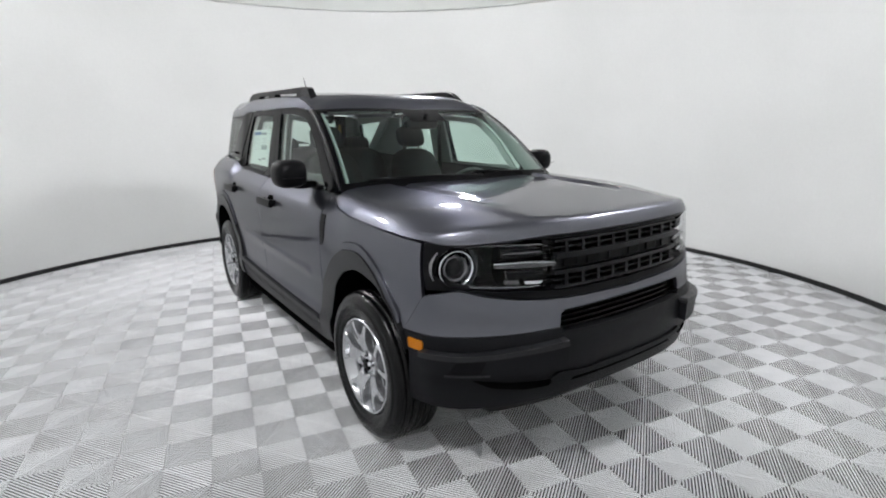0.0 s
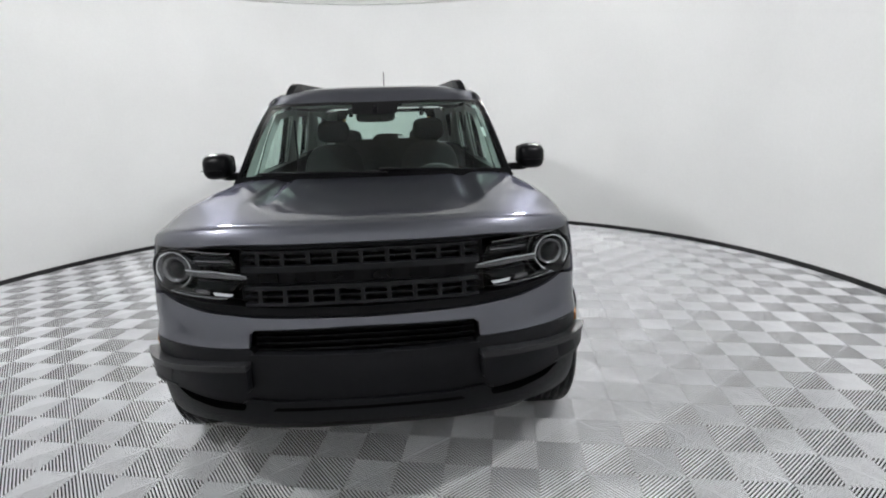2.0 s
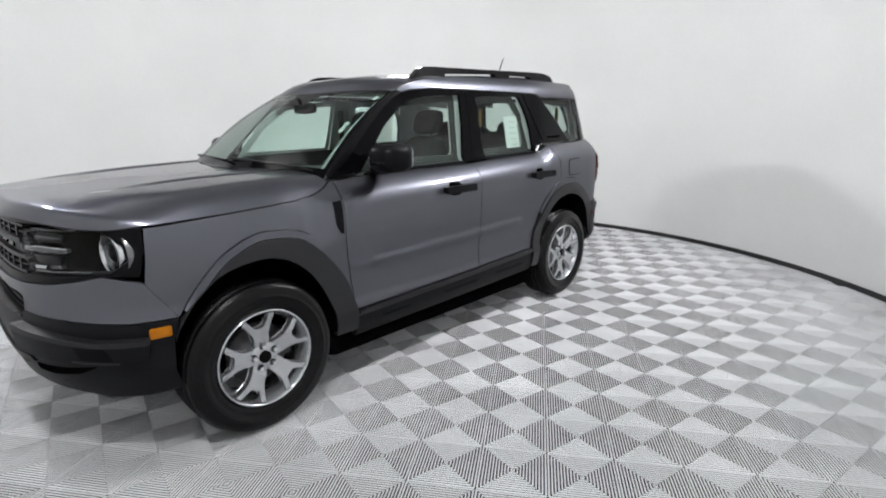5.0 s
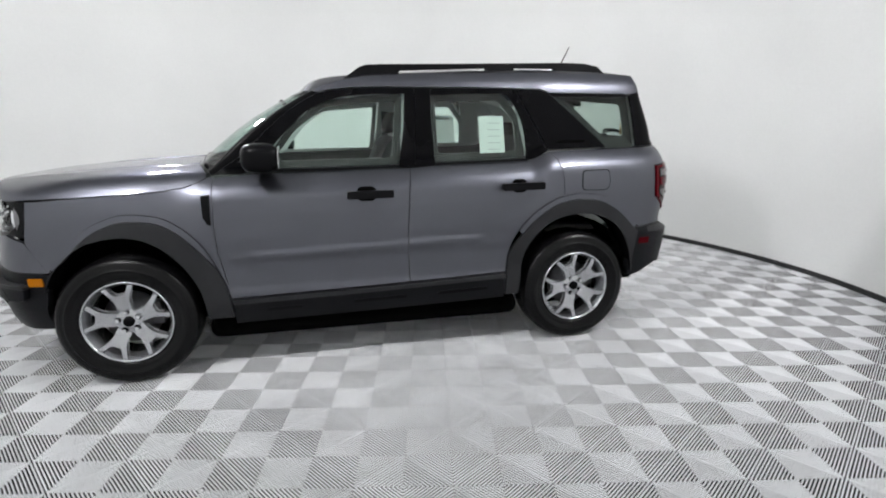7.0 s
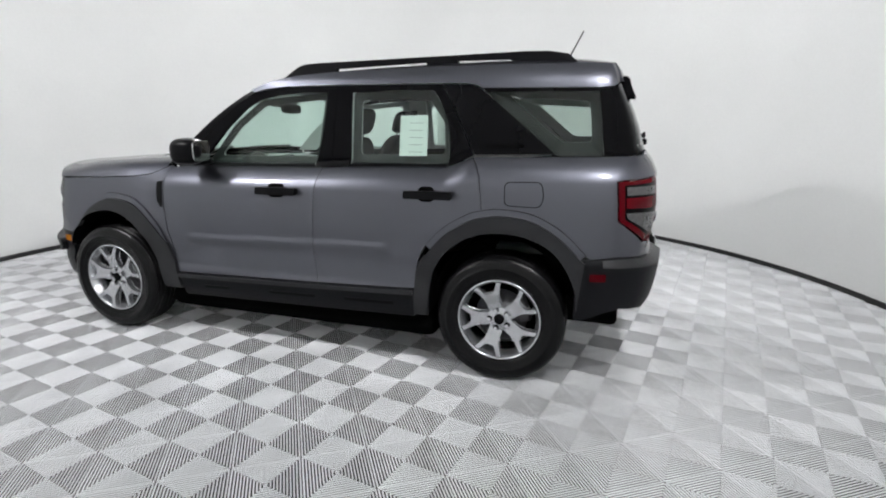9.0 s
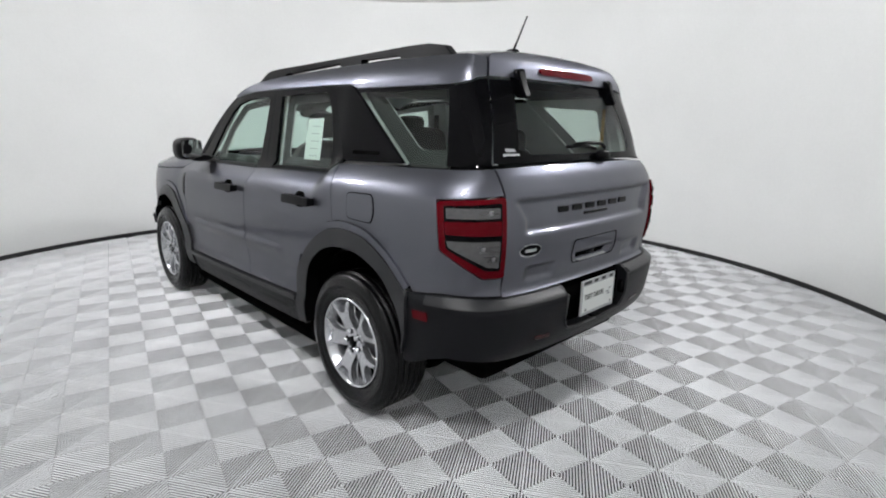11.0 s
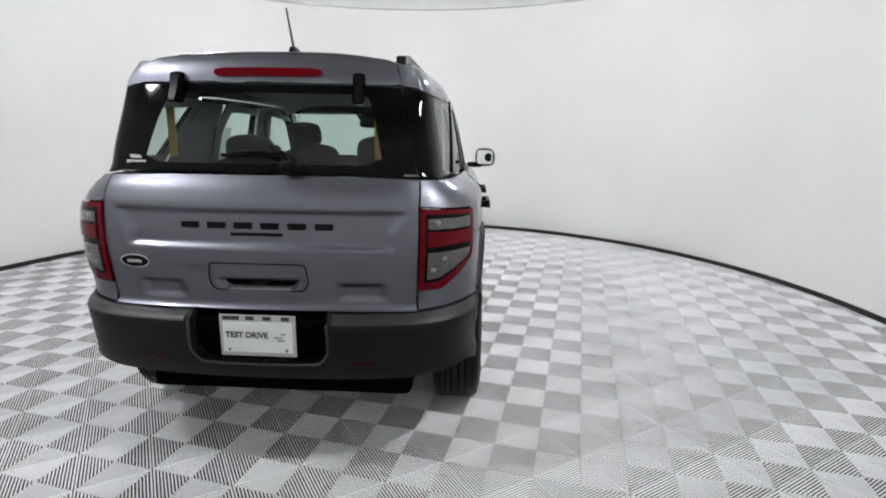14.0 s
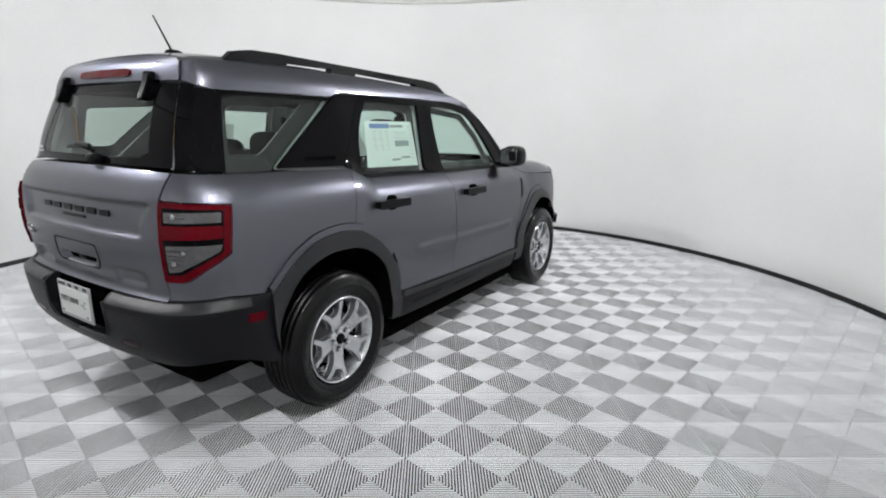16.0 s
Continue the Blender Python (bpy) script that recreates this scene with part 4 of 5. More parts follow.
part("wiper_blade", tube([tail(at_rear(-0.09), 1.345, 0.008), tail(at_rear(0.02), 1.362, 0.010), tail(at_rear(0.16), 1.356, 0.008)], 0.009, 6), TRIM, arm)
part("wiper_hub", blob(tail(at_rear(-0.130), 1.316, 0.02), (0.042, 0.028, 0.022), 3, 8), TRIM, arm)
for i in range(6):
    x = 0.273 - i * 0.109
    part("lettering_bar", panel(rounded([(at_rear(x - 0.037), 1.073), (at_rear(x + 0.037), 1.073), (at_rear(x + 0.037), 1.099), (at_rear(x - 0.037), 1.099)], 0.005, 2), tail, depth=0.01, off=0.006, gap=0, flip=True), TRIM, gate)
part("lettering_bar", panel(rounded([(at_rear(-0.105), 1.046), (at_rear(0.105), 1.046), (at_rear(0.105), 1.058), (at_rear(-0.105), 1.058)], 0.004, 2), tail, depth=0.01, off=0.006, gap=0, flip=True), TRIM, gate)
oval = [(at_rear(0.512) + 0.066 * math.cos(2 * math.pi * i / 28), 0.931 + 0.029 * math.sin(2 * math.pi * i / 28)) for i in range(28)]
badge = part("oval_badge", panel(oval, tail, depth=0.008, off=0.008, gap=0, flip=True), CHROME, car, "plain oval badge with bright rim")
part("badge_field", panel(inset(oval, 0.0045), tail, depth=0.004, off=0.0095, gap=0, flip=True), GLOSSB, badge)
part("badge_stroke", panel(rounded([(at_rear(0.480), 0.925), (at_rear(0.545), 0.925), (at_rear(0.545), 0.938), (at_rear(0.480), 0.938)], 0.006), tail, depth=0.002, off=0.0105, gap=0, flip=True), SILVER, badge)
part("gate_grip", panel(rounded([(at_rear(-0.125), 0.832), (at_rear(0.125), 0.832), (at_rear(0.160), 0.862), (at_rear(-0.160), 0.862)], 0.006), tail, depth=0.004, off=0.001, gap=0, flip=True), VOID, gate, "black recessed tailgate grip")
part("grip_edge", panel(rounded([(at_rear(-0.128), 0.824), (at_rear(0.128), 0.824), (at_rear(0.130), 0.830), (at_rear(-0.130), 0.830)], 0.002), tail, depth=0.004, off=0.003, gap=0, flip=True), SILVER, gate, "bright lower edge of the grip")
part("grip_camera", blob(tail(0, 0.858, 0.004), (0.030, 0.012, 0.013), 3, 8), TRIM, gate, "small black rear camera")
frame_line = rounded([(at_rear(-0.185), 0.822), (at_rear(0.185), 0.822), (at_rear(0.205), 0.860), (at_rear(0.195), 0.936), (at_rear(-0.195), 0.936), (at_rear(-0.205), 0.860)], 0.016, 4)
part("grip_frame", tube([tail(r, z, 0.0005) for r, z in frame_line + frame_line[:1]], 0.0028, 6), VOID, gate, "thin dark joint round the grip")

# tail lamps
TL = [("r", 0.650, 1.166), (1.902, 1.148), (1.920, 0.947), ("r", 0.737, 0.828), ("r", 0.643, 0.826)]
TLI = [("r", 0.672, 1.142), (1.934, 1.130), (1.947, 0.958), ("r", 0.730, 0.866), ("r", 0.668, 0.860)]
for m in (False, True):
    lamp = part("tail_lamp", panel(rounded(S(*TL), 0.015, 3), shell, step=0.03, depth=0.03, off=0.010), RED, car, "red tail lamp with clear middle", mirror=m)
    part("lamp_cup", panel(rounded(S(*TLI), 0.01, 3), shell, step=0.04, depth=0.002, off=0.0115, gap=0), GLOSSB, lamp, mirror=m)
    part("reverse_lamp", panel(rounded(S(("r", 0.680, 1.124), (1.944, 1.122), (1.947, 1.080), ("r", 0.680, 1.082)), 0.006, 2), shell, depth=0.004, off=0.014, gap=0), CELL, lamp, "clear lamp field", mirror=m)
    part("red_band", panel(rounded(S(("r", 0.676, 1.072), (1.942, 1.068), (1.946, 1.016), ("r", 0.675, 1.012)), 0.005, 2), shell, depth=0.004, off=0.017, gap=0), RED, lamp, mirror=m)
    part("turn_lamp", panel(rounded(S(("r", 0.678, 0.988), (1.948, 0.990), (1.957, 0.962), ("r", 0.724, 0.880), ("r", 0.677, 0.874)), 0.006, 2), shell, depth=0.004, off=0.014, gap=0), CELL, lamp, "clear lamp field", mirror=m)
    for z0, z1, x1 in ((1.099, 1.104, 0.755), (0.966, 0.970, 0.76), (0.945, 0.949, 0.755), (0.924, 0.928, 0.74), (0.904, 0.908, 0.725)):
        part("lamp_facet", panel(S(("r", 0.684, z1), ("r", x1, z1), ("r", x1, z0), ("r", 0.684, z0)), shell, depth=0.003, off=0.0155, gap=0), DUSK, lamp, mirror=m)
    for x, z in ((0.715, 1.104), (0.74, 0.958), (0.70, 0.914)):
        part("lamp_bulb", blob(tail(at_rear(x), z, 0.010), (0.015, 0.007, 0.013), 2.4, 10), SMOKE, lamp, "bright bulb reflector", mirror=m)

# rear bumper
half = S((1.735, 0.735), (1.85, 0.744), (1.93, 0.753), ("r", 0.79, 0.748), ("r", 0.648, 0.736), ("r", 0.278, 0.734), ("r", 0.285, 0.58), ("r", 0.245, 0.522), ("r", 0, 0.516), ("r", 0, 0.436), ("r", 0.40, 0.440), ("r", 0.65, 0.450), ("r", 0.77, 0.472), (1.96, 0.482), (1.88, 0.458), (1.80, 0.420), (1.76, 0.408), (1.735, 0.412))
rbump = [part("rear_bumper", panel(half, shell, step=0.03, gap=0.0, depth=0.06), CLAD, car, "matt black rear bumper half", mirror=m) for m in (False, True)]
# top light on the black bumper step painted as a lighter grey sheet
sides("bumper_step", S((1.86, 0.742), ("r", 0.80, 0.745), ("r", 0.65, 0.735), ("r", 0.30, 0.732), ("r", 0.30, 0.700), ("r", 0.65, 0.702), ("r", 0.80, 0.706), (1.86, 0.706)), ARCHM, rbump, "bumper top step coloured lighter as if lit", off=0.003, depth=0.01, gap=0, step=0.012)
part("plate_pocket", panel(both_rear((0, 0.736), (0.282, 0.736), (0.288, 0.58), (0.25, 0.518), (0, 0.512)), tail, off=-0.055, depth=0.005, gap=0, flip=True), VOID, rbump[0])
# black sheet in place of the bumper's shaded, rounded underside
part("lower_valance", panel(both_rear((0, 0.456), (0.40, 0.460), (0.70, 0.470), (0.66, 0.40), (0.4, 0.375), (0, 0.37)), tail, off=-0.10, depth=0.02, gap=0, flip=True), VOID, rbump[0])
sides("reflector", rounded(S(("r", 0.475, 0.540), ("r", 0.375, 0.535), ("r", 0.375, 0.515), ("r", 0.475, 0.520)), 0.006), DIMRED, rbump, "dull red reflector", off=0.003, depth=0.01, gap=0)
sides("side_marker", rounded(S((1.798, 0.668), (1.876, 0.671), (1.878, 0.630), (1.800, 0.628)), 0.006), RED, None, "dull red side marker", off=0.004, depth=0.01, gap=0)
for sg in (-1, 1):
    part("pocket_lip", tube([tail(at_rear(sg * x), z, 0.002) for x, z in ((0.281, 0.70), (0.285, 0.60), (0.281, 0.572), (0.262, 0.540), (0.240, 0.522), (0.15, 0.518), (0.0, 0.516))], 0.006, 8), ARCHM, rbump[0])
part("socket_cover", blob((-0.30, 2.155, 0.62), (0.03, 0.02, 0.035), 4, 8), GLOSSB, rbump[0])

# plate
PLY = 2.172
plate = part("plate_frame", slab(-0.156, 0.156, PLY, PLY + 0.008, 0.556, 0.732, 0.003), SILVER, car, "silver plate frame with white test drive card", smooth=False)
part("plate_card", slab(-0.143, 0.143, PLY + 0.0085, PLY + 0.0105, 0.574, 0.704, 0), PAPER, plate, smooth=False)
for x in (-0.115, -0.04, 0.03, 0.09, 0.125):
    part("plate_print", slab(x - 0.018, x + 0.016, PLY + 0.0085, PLY + 0.0095, 0.711, 0.727, 0), BLACKINK, plate, smooth=False)
for x, w, z in ((-0.085, 0.035, 0.640), (-0.105, 0.02, 0.655), (-0.095, 0.03, 0.628)):
    part("plate_print", slab(x - w / 2, x + w / 2, PLY + 0.011, PLY + 0.0115, z - 0.003, z + 0.003, 0), INK, plate, smooth=False)
for x in (-0.118, 0.118):
    part("plate_bolt", slab(x - 0.005, x + 0.005, PLY + 0.0105, PLY + 0.014, 0.580, 0.590, 0.002), BLACKINK, plate, smooth=False)
words = bpy.data.curves.new("plate_words", "FONT")
words.body, words.size, words.align_x, words.extrude = "TEST DRIVE", 0.034, "LEFT", 0.0004
words.offset = 0.0009
words.materials.append(BLACKINK)
wob = new("plate_words", words)
wob.matrix_world = pose(0.132, PLY + 0.0112, 0.637, 90, 0, 180)
wob.parent = plate

# door furniture
for door, y0, y1, z0, c0, c1 in ((fdoor, -0.137, 0.129, 1.026, -0.078, 0.032), (rdoor, 0.797, 1.066, 1.046, 0.868, 0.962)):
    for i, m in enumerate((False, True)):
        cup = rounded(S((c0, z0 + 0.028), (c0 + 0.02, z0 + 0.042), (c1 - 0.02, z0 + 0.042), (c1, z0 + 0.028), (c1, z0 - 0.026), (c1 - 0.02, z0 - 0.040), (c0 + 0.02, z0 - 0.040), (c0, z0 - 0.026)), 0.01)
        # flat plate; its black gives the shade of the handle's hollow
        hd = part("handle_cup", panel(cup, shell, off=0.003, depth=0.01, gap=0, step=0.03), VOID, door[i], "black plate for the shaded handle recess", mirror=m)
        part("door_handle", panel(rounded(S((y0, z0 + 0.021), (y1, z0 + 0.024), (y1, z0 - 0.020), (y0, z0 - 0.023)), 0.010), shell, off=0.046, depth=0.018, gap=0, step=0.03), TRIM, door[i], "satin black door handle", mirror=m)
        for yy in (y0 + 0.02, y1 - 0.03):
            part("handle_foot", panel(rounded(S((yy - 0.016, z0 + 0.019), (yy + 0.024, z0 + 0.019), (yy + 0.024, z0 - 0.019), (yy - 0.016, z0 - 0.019)), 0.008), shell, off=0.036, depth=0.036, gap=0, step=0.03), TRIM, door[i], mirror=m)
for i, m in enumerate((False, True)):
    mir = part("door_mirror", blob((0.972, -0.585, 1.243), (0.086, 0.100, 0.078), 3.0, 18, shear=lambda q: (q.x, q.y - 0.25 * (q.x - 0.98) * -0.6 + 0.02 * (q.z - 1.25), q.z - 0.03 * (q.x - 0.98))), TRIM, car, "satin black door mirror", mirror=m)
    part("mirror_glass", panel(rounded([(0.900, 1.188), (1.036, 1.186), (1.036, 1.304), (0.900, 1.308)], 0.03), lambda a, b, o=0: (a, -0.4875 + o + 0.10 * (a - 0.98) * 0, b), depth=0.004, gap=0, flip=True), MIRROR, mir, "mirror glass", mirror=m)
    part("mirror_arm", blob((0.885, -0.575, 1.178), (0.075, 0.050, 0.024), 3, 10), TRIM, mir, mirror=m)
    part("mirror_line", slab(0.92, 1.04, -0.694, -0.686, 1.222, 1.226, 0.0015), TRIM, mir, mirror=m)

# window papers
part("window_sticker", panel(S((0.455, 1.222), (0.945, 1.234), (0.915, 1.492), (0.470, 1.492)), shell, off=-0.012, depth=0.001, gap=0), PAPER, rdoor[1], "white price sheet with grey and blue print", mirror=True)
def print_on(y0, y1, z0, z1, mat):
    part("sticker_print", panel(S((y0, z0), (y1, z0), (y1, z1), (y0, z1)), shell, off=-0.0095, depth=0.0005, gap=0), mat, rdoor[1], mirror=True)
print_on(0.70, 0.880, 1.452, 1.478, BLUEINK)
print_on(0.565, 0.692, 1.456, 1.472, INK)
print_on(0.525, 0.665, 1.345, 1.378, INK)
print_on(0.53, 0.62, 1.272, 1.284, INK)
print_on(0.635, 0.715, 1.262, 1.274, INK)
for k in range(9):
    for y0, y1 in ((0.72, 0.755), (0.775, 0.81), (0.83, 0.87)):
        print_on(y0, y1 - 0.008 * (k % 3), 1.432 - 0.013 * k, 1.4345 - 0.013 * k, SILVER)
    print_on(0.485, 0.515 - 0.005 * (k % 2), 1.46 - 0.024 * k, 1.463 - 0.024 * k, SILVER)
for k in range(4):
    print_on(0.54, 0.66 - 0.02 * (k % 2), 1.425 - 0.014 * k, 1.428 - 0.014 * k, SILVER)
part("window_paper", panel(S((0.705, 1.238), (0.872, 1.242), (0.866, 1.466), (0.702, 1.462)), shell, off=-0.016, depth=0.001, gap=0), PAPER, rdoor[0], "small white paper in the side window")
for k in range(5):
    part("paper_print", panel(S((0.76, 1.26 + 0.04 * k), (0.84, 1.26 + 0.04 * k), (0.84, 1.264 + 0.04 * k), (0.76, 1.264 + 0.04 * k)), shell, off=-0.0145, depth=0.0005, gap=0), SILVER, rdoor[0])
part("windscreen_tag", net(2, 2, lambda u, v: screen(0.895 + 0.025 * u, 0.42 + 0.12 * v, -0.006)), PAPER, ws, "small white tag on the glass")
part("windscreen_tag", net(2, 2, lambda u, v: screen(0.905 + 0.03 * u, 0.86 + 0.06 * v, -0.006)), PAPER, ws)
part("corner_decal", panel([(at_rear(0.50), 1.318), (at_rear(0.60), 1.318), (at_rear(0.60), 1.330), (at_rear(0.50), 1.330)], tail, depth=0.0005, off=0.003, gap=0, flip=True), SILVER, glass, "small grey decal")
part("corner_decal", panel([(at_rear(0.52), 1.338), (at_rear(0.58), 1.338), (at_rear(0.585), 1.352), (at_rear(0.53), 1.350)], tail, depth=0.0005, off=0.003, gap=0, flip=True), SILVER, glass)


# ---- wheels ----
TYRE_R, RIM_R = 0.364, 0.238


def wheel(mirror):
    """A wheel with its outer face at x = 0; the car's inside lies towards -x."""
    hub = part("wheel", lathe([(-0.03, 0.001), (-0.03, 0.055), (-0.05, 0.065), (-0.085, 0.145), (-0.095, 0.148), (-0.105, 0.148), (-0.11, 0.06), (-0.13, 0.05)], 40), STEEL, car, "silver five spoke alloy wheel", mirror=mirror)
    prof = [(-0.215, 0.215), (-0.228, 0.250), (-0.234, 0.290), (-0.228, 0.325), (-0.214, 0.347), (-0.200, 0.356)]
    for k in range(5):
        a = -0.195 + k * 0.0345
        prof += [(a, 0.3615), (a + 0.026, 0.3635), (a + 0.027, 0.354), (a + 0.0335, 0.354)]
    prof += [(-0.018, 0.3600), (-0.004, 0.350), (0.008, 0.335), (0.013, 0.316), (0.0145, 0.303), (0.0185, 0.300), (0.0185, 0.294), (0.0155, 0.291), (0.0175, 0.282), (0.014, 0.280), (0.014, 0.262), (0.008, 0.247), (-0.002, 0.236), (-0.02, 0.225)]
    tyre = lathe(prof, 96)
    part("tyre", tyre, RUBBER, hub, "black road tyre with grooved tread", mirror=mirror)
    part("rim", lathe([(-0.21, 0.224), (-0.20, 0.214), (-0.10, 0.196), (-0.055, 0.196), (-0.035, 0.205), (-0.012, 0.214), (0.000, 0.221), (0.006, 0.224), (0.008, 0.228), (0.006, 0.233), (-0.004, 0.235), (-0.012, 0.232)], 72), ALLOY, hub, "silver alloy rim", mirror=mirror)
    half = [(0.058, 35), (0.074, 31), (0.086, 23), (0.105, 17.5), (0.140, 15.5), (0.175, 17.8), (0.217, 22.0), (0.217, 14.6), (0.190, 12.6), (0.160, 10.4), (0.153, 6.5)]
    pol = [(r, -a) for r, a in half] + half[::-1]
    for k in range(5):
        turn = 72 * k + 90
        pts = [(r * math.cos(radians(a + turn)), r * math.sin(radians(a + turn))) for r, a in pol]
        part("spoke", prism(pts, -0.040, 0.0, lambda a, b, h: (h - 0.012 + 0.020 * smooth(math.hypot(a, b), 0.05, 0.20) - 0.010 * (1 - smooth(math.hypot(a, b), 0.05, 0.12)), a, b), 0.0045), ALLOY, hub, mirror=mirror, smooth=False)
    part("hub_plate", lathe([(-0.05, 0.072), (-0.022, 0.070), (-0.018, 0.064), (-0.018, 0.001)], 40), ALLOY, hub, mirror=mirror)
    part("centre_cap", lathe([(-0.02, 0.030), (-0.010, 0.029), (-0.007, 0.025), (-0.008, 0.001)], 32), GLOSSB, hub, "black centre cap", mirror=mirror)
    for k in range(5):
        a = radians(72 * k + 90)
        part("nut_recess", lathe([(-0.019, 0.0165), (-0.0165, 0.016), (-0.0165, 0.001)], 16, Matrix.Translation((0, 0.055 * math.cos(a), 0.055 * math.sin(a)))), VOID, hub, mirror=mirror)
        part("wheel_nut", lathe([(-0.025, 0.0125), (-0.004, 0.0125), (0.001, 0.010), (0.002, 0.001)], 6, Matrix.Translation((0, 0.055 * math.cos(a), 0.055 * math.sin(a)))), CHROME, hub, mirror=mirror, smooth=False)
    part("brake_caliper", slab(-0.13, -0.070, 0.09, 0.16, -0.07, 0.07, 0.012), STEEL, hub, mirror=mirror)
    return hub


for sgn, mirror in ((1, False), (-1, True)):
    for y, turn, out in ((-1.345, 8, 0.932), (1.335, 20, 0.902)):
        w = wheel(mirror)
        w.matrix_basis = Matrix.Translation((sgn * out, y, TYRE_R)) @ Matrix.Rotation(radians(turn * sgn), 4, "X")

# wheel wells and underbody
for line in (ARCH_FI, ARCH_RI):
    for m in (False, True):
        pts = [(at_y(y), z) for y, z in line]
        bm = net(len(pts) - 1, 3, lambda u, v: shell(*pts[int(round(u * (len(pts) - 1)))], 0.014 - 0.14 * v))
        part("arch_edge", bm, LINER, car, "black inner edge of the wheel arch", mirror=m)
for y0, arch in ((-1.335, ARCH_FI), (1.335, ARCH_RI)):
    for m in (False, True):
        def well(u, v, y0=y0):
            a = radians(180 * v) if y0 < 0 else radians(18 + 162 * v)
            return (0.865 - 0.38 * u, y0 + 0.398 * math.cos(a), 0.375 + 0.450 * math.sin(a))
        part("wheel_liner", net(6, 28, well), LINER, car, "black felt wheel liner", mirror=m)
        bm = bmesh.new()
        bmesh.ops.create_circle(bm, cap_ends=True, segments=32, radius=0.36, matrix=pose(0.49, y0, 0.47, 0, 90, 0))
        part("liner_back", bm, LINER, car, mirror=m)
# belly slab widened and lowered to block light and blacken the view under the sills
part("underbody", slab(-0.860, 0.860, -0.955, 0.955, 0.185, 0.32, 0.055, 3), VOID, car, "dark underbody")
part("exhaust", tube([(-0.18, -0.9, 0.21), (-0.18, 0.9, 0.205), (-0.42, 1.35, 0.25), (-0.42, 1.9, 0.30)], 0.035), VOID, car)
# widened likewise, to darken the floor below the front bumper
part("subframe", slab(-0.60, 0.60, -1.84, -0.93, 0.225, 0.32, 0.04), VOID, car)
part("fuel_tank", slab(-0.48, 0.30, 0.45, 1.05, 0.195, 0.30, 0.04), VOID, car)
part("underbody", slab(-0.60, 0.60, -1.90, 1.97, 0.285, 0.50, 0.03), VOID, car)
part("engine_block", slab(-0.55, 0.55, -1.98, -0.95, 0.5, 1.0, 0.03), VOID, car)
part("axle", tube([(-0.7, 1.335, 0.33), (0.7, 1.335, 0.33)], 0.04), VOID, car)

# ---- inside the car ----
part("cabin_floor", slab(-0.80, 0.80, -0.95, 0.90, 0.40, 0.46, 0.01), DASH, car)
part("cabin_floor", slab(-0.60, 0.60, 0.90, 1.95, 0.42, 0.46, 0.01), DASH, car)
for m in (False, True):
    part("door_card", panel(S((-0.80, 0.46), (0.84, 0.46), (0.90, 0.80), (1.0, 0.98), (1.15, 1.02), (1.15, 1.225), (1.0, 1.225), (0.2, 1.200), (-0.55, 1.185), (-0.72, 1.15), (-0.85, 1.12)), shell, off=-0.075, depth=0.005, gap=0, step=0.06, flip=True), DASH, car, "charcoal door lining", mirror=m)
    part("side_lining", panel(S((1.10, 1.0), (1.98, 1.0), (1.98, 1.25), (1.15, 1.24)), shell, off=-0.09, depth=0.005, gap=0, step=0.06, flip=True), DASH, car, mirror=m)
    part("pillar_lining", panel(S((0.20, 1.17), (0.235, 1.60), (0.385, 1.60), (0.395, 1.18)), shell, off=-0.04, depth=0.02, gap=0, flip=True), PALE, car, "pale grey pillar lining", mirror=m)
    part("pillar_lining", panel(S((1.02, 1.22), (0.95, 1.60), (1.18, 1.60), (1.57, 1.26)), shell, off=-0.04, depth=0.02, gap=0, flip=True), PALE, car, "pale grey pillar lining", mirror=m)
    part("pillar_lining", panel(S((1.825, 1.60), ("r", 0.56, 1.62), ("r", 0.60, 1.28), (1.87, 1.27)), shell, off=-0.05, depth=0.02, gap=0, flip=True), PALE, car, "pale grey pillar lining", mirror=m)
    part("pillar_lining", net(2, 12, lambda u, v: tuple(Vector(screen(0.945, 0.03 + 0.95 * v, -0.014)).lerp(Vector(shell(at_y(lerp(v, (0, -0.70), (1, -0.30))), lerp(v, (0, 1.17), (1, 1.575)), -0.05)), u))), PALE, car, "pale grey pillar lining", mirror=m)


def window_lining(outline, w, deep=0.0):
    """A band inside a side window's opening."""
    pts = S(*outline)
    if area2(pts) < 0:
        pts = pts[::-1]
    a, b = rounded(inset(pts, -0.01), 0.03, 4), rounded(inset(pts, w), 0.03, 4)
    bm = bmesh.new()
    va = [bm.verts.new(shell(s, z, -0.045 - deep)) for s, z in a]
    vb = [bm.verts.new(shell(s, z, -0.065 - deep)) for s, z in b]
    for i in range(len(va)):
        k = (i + 1) % len(va)
        bm.faces.new((va[i], va[k], vb[k], vb[i]))
    return bm


for m in (False, True):
    for outline, w in (([(-0.60, 1.18), (-0.43, 1.40), (-0.24, 1.545), (0.22, 1.585), (0.18, 1.19)], 0.028), ([(0.41, 1.20), (0.40, 1.585), (0.87, 1.595), (0.99, 1.44), (1.005, 1.215)], 0.036),
                       ([(1.175, 1.606), (1.812, 1.606), (1.834, 1.48), (1.860, 1.272), (1.595, 1.268), (1.44, 1.396), (1.285, 1.522)], 0.062)):
        # the lining twice: dark towards the glass, pale towards the cabin
        part("window_lining", window_lining(outline, w), LINING, car, "dark outer layer of the side window lining", mirror=m)
        part("window_lining", window_lining(outline, w, 0.008), PALE, car, "pale lining round the side window", mirror=m)
part("headliner", net(12, 24, lambda u, v: (lambda q: (q[0] * 0.95, q[1], q[2] - 0.055))(roof(u, 0.06 + 0.88 * v))), PALE, car, "pale grey headliner")
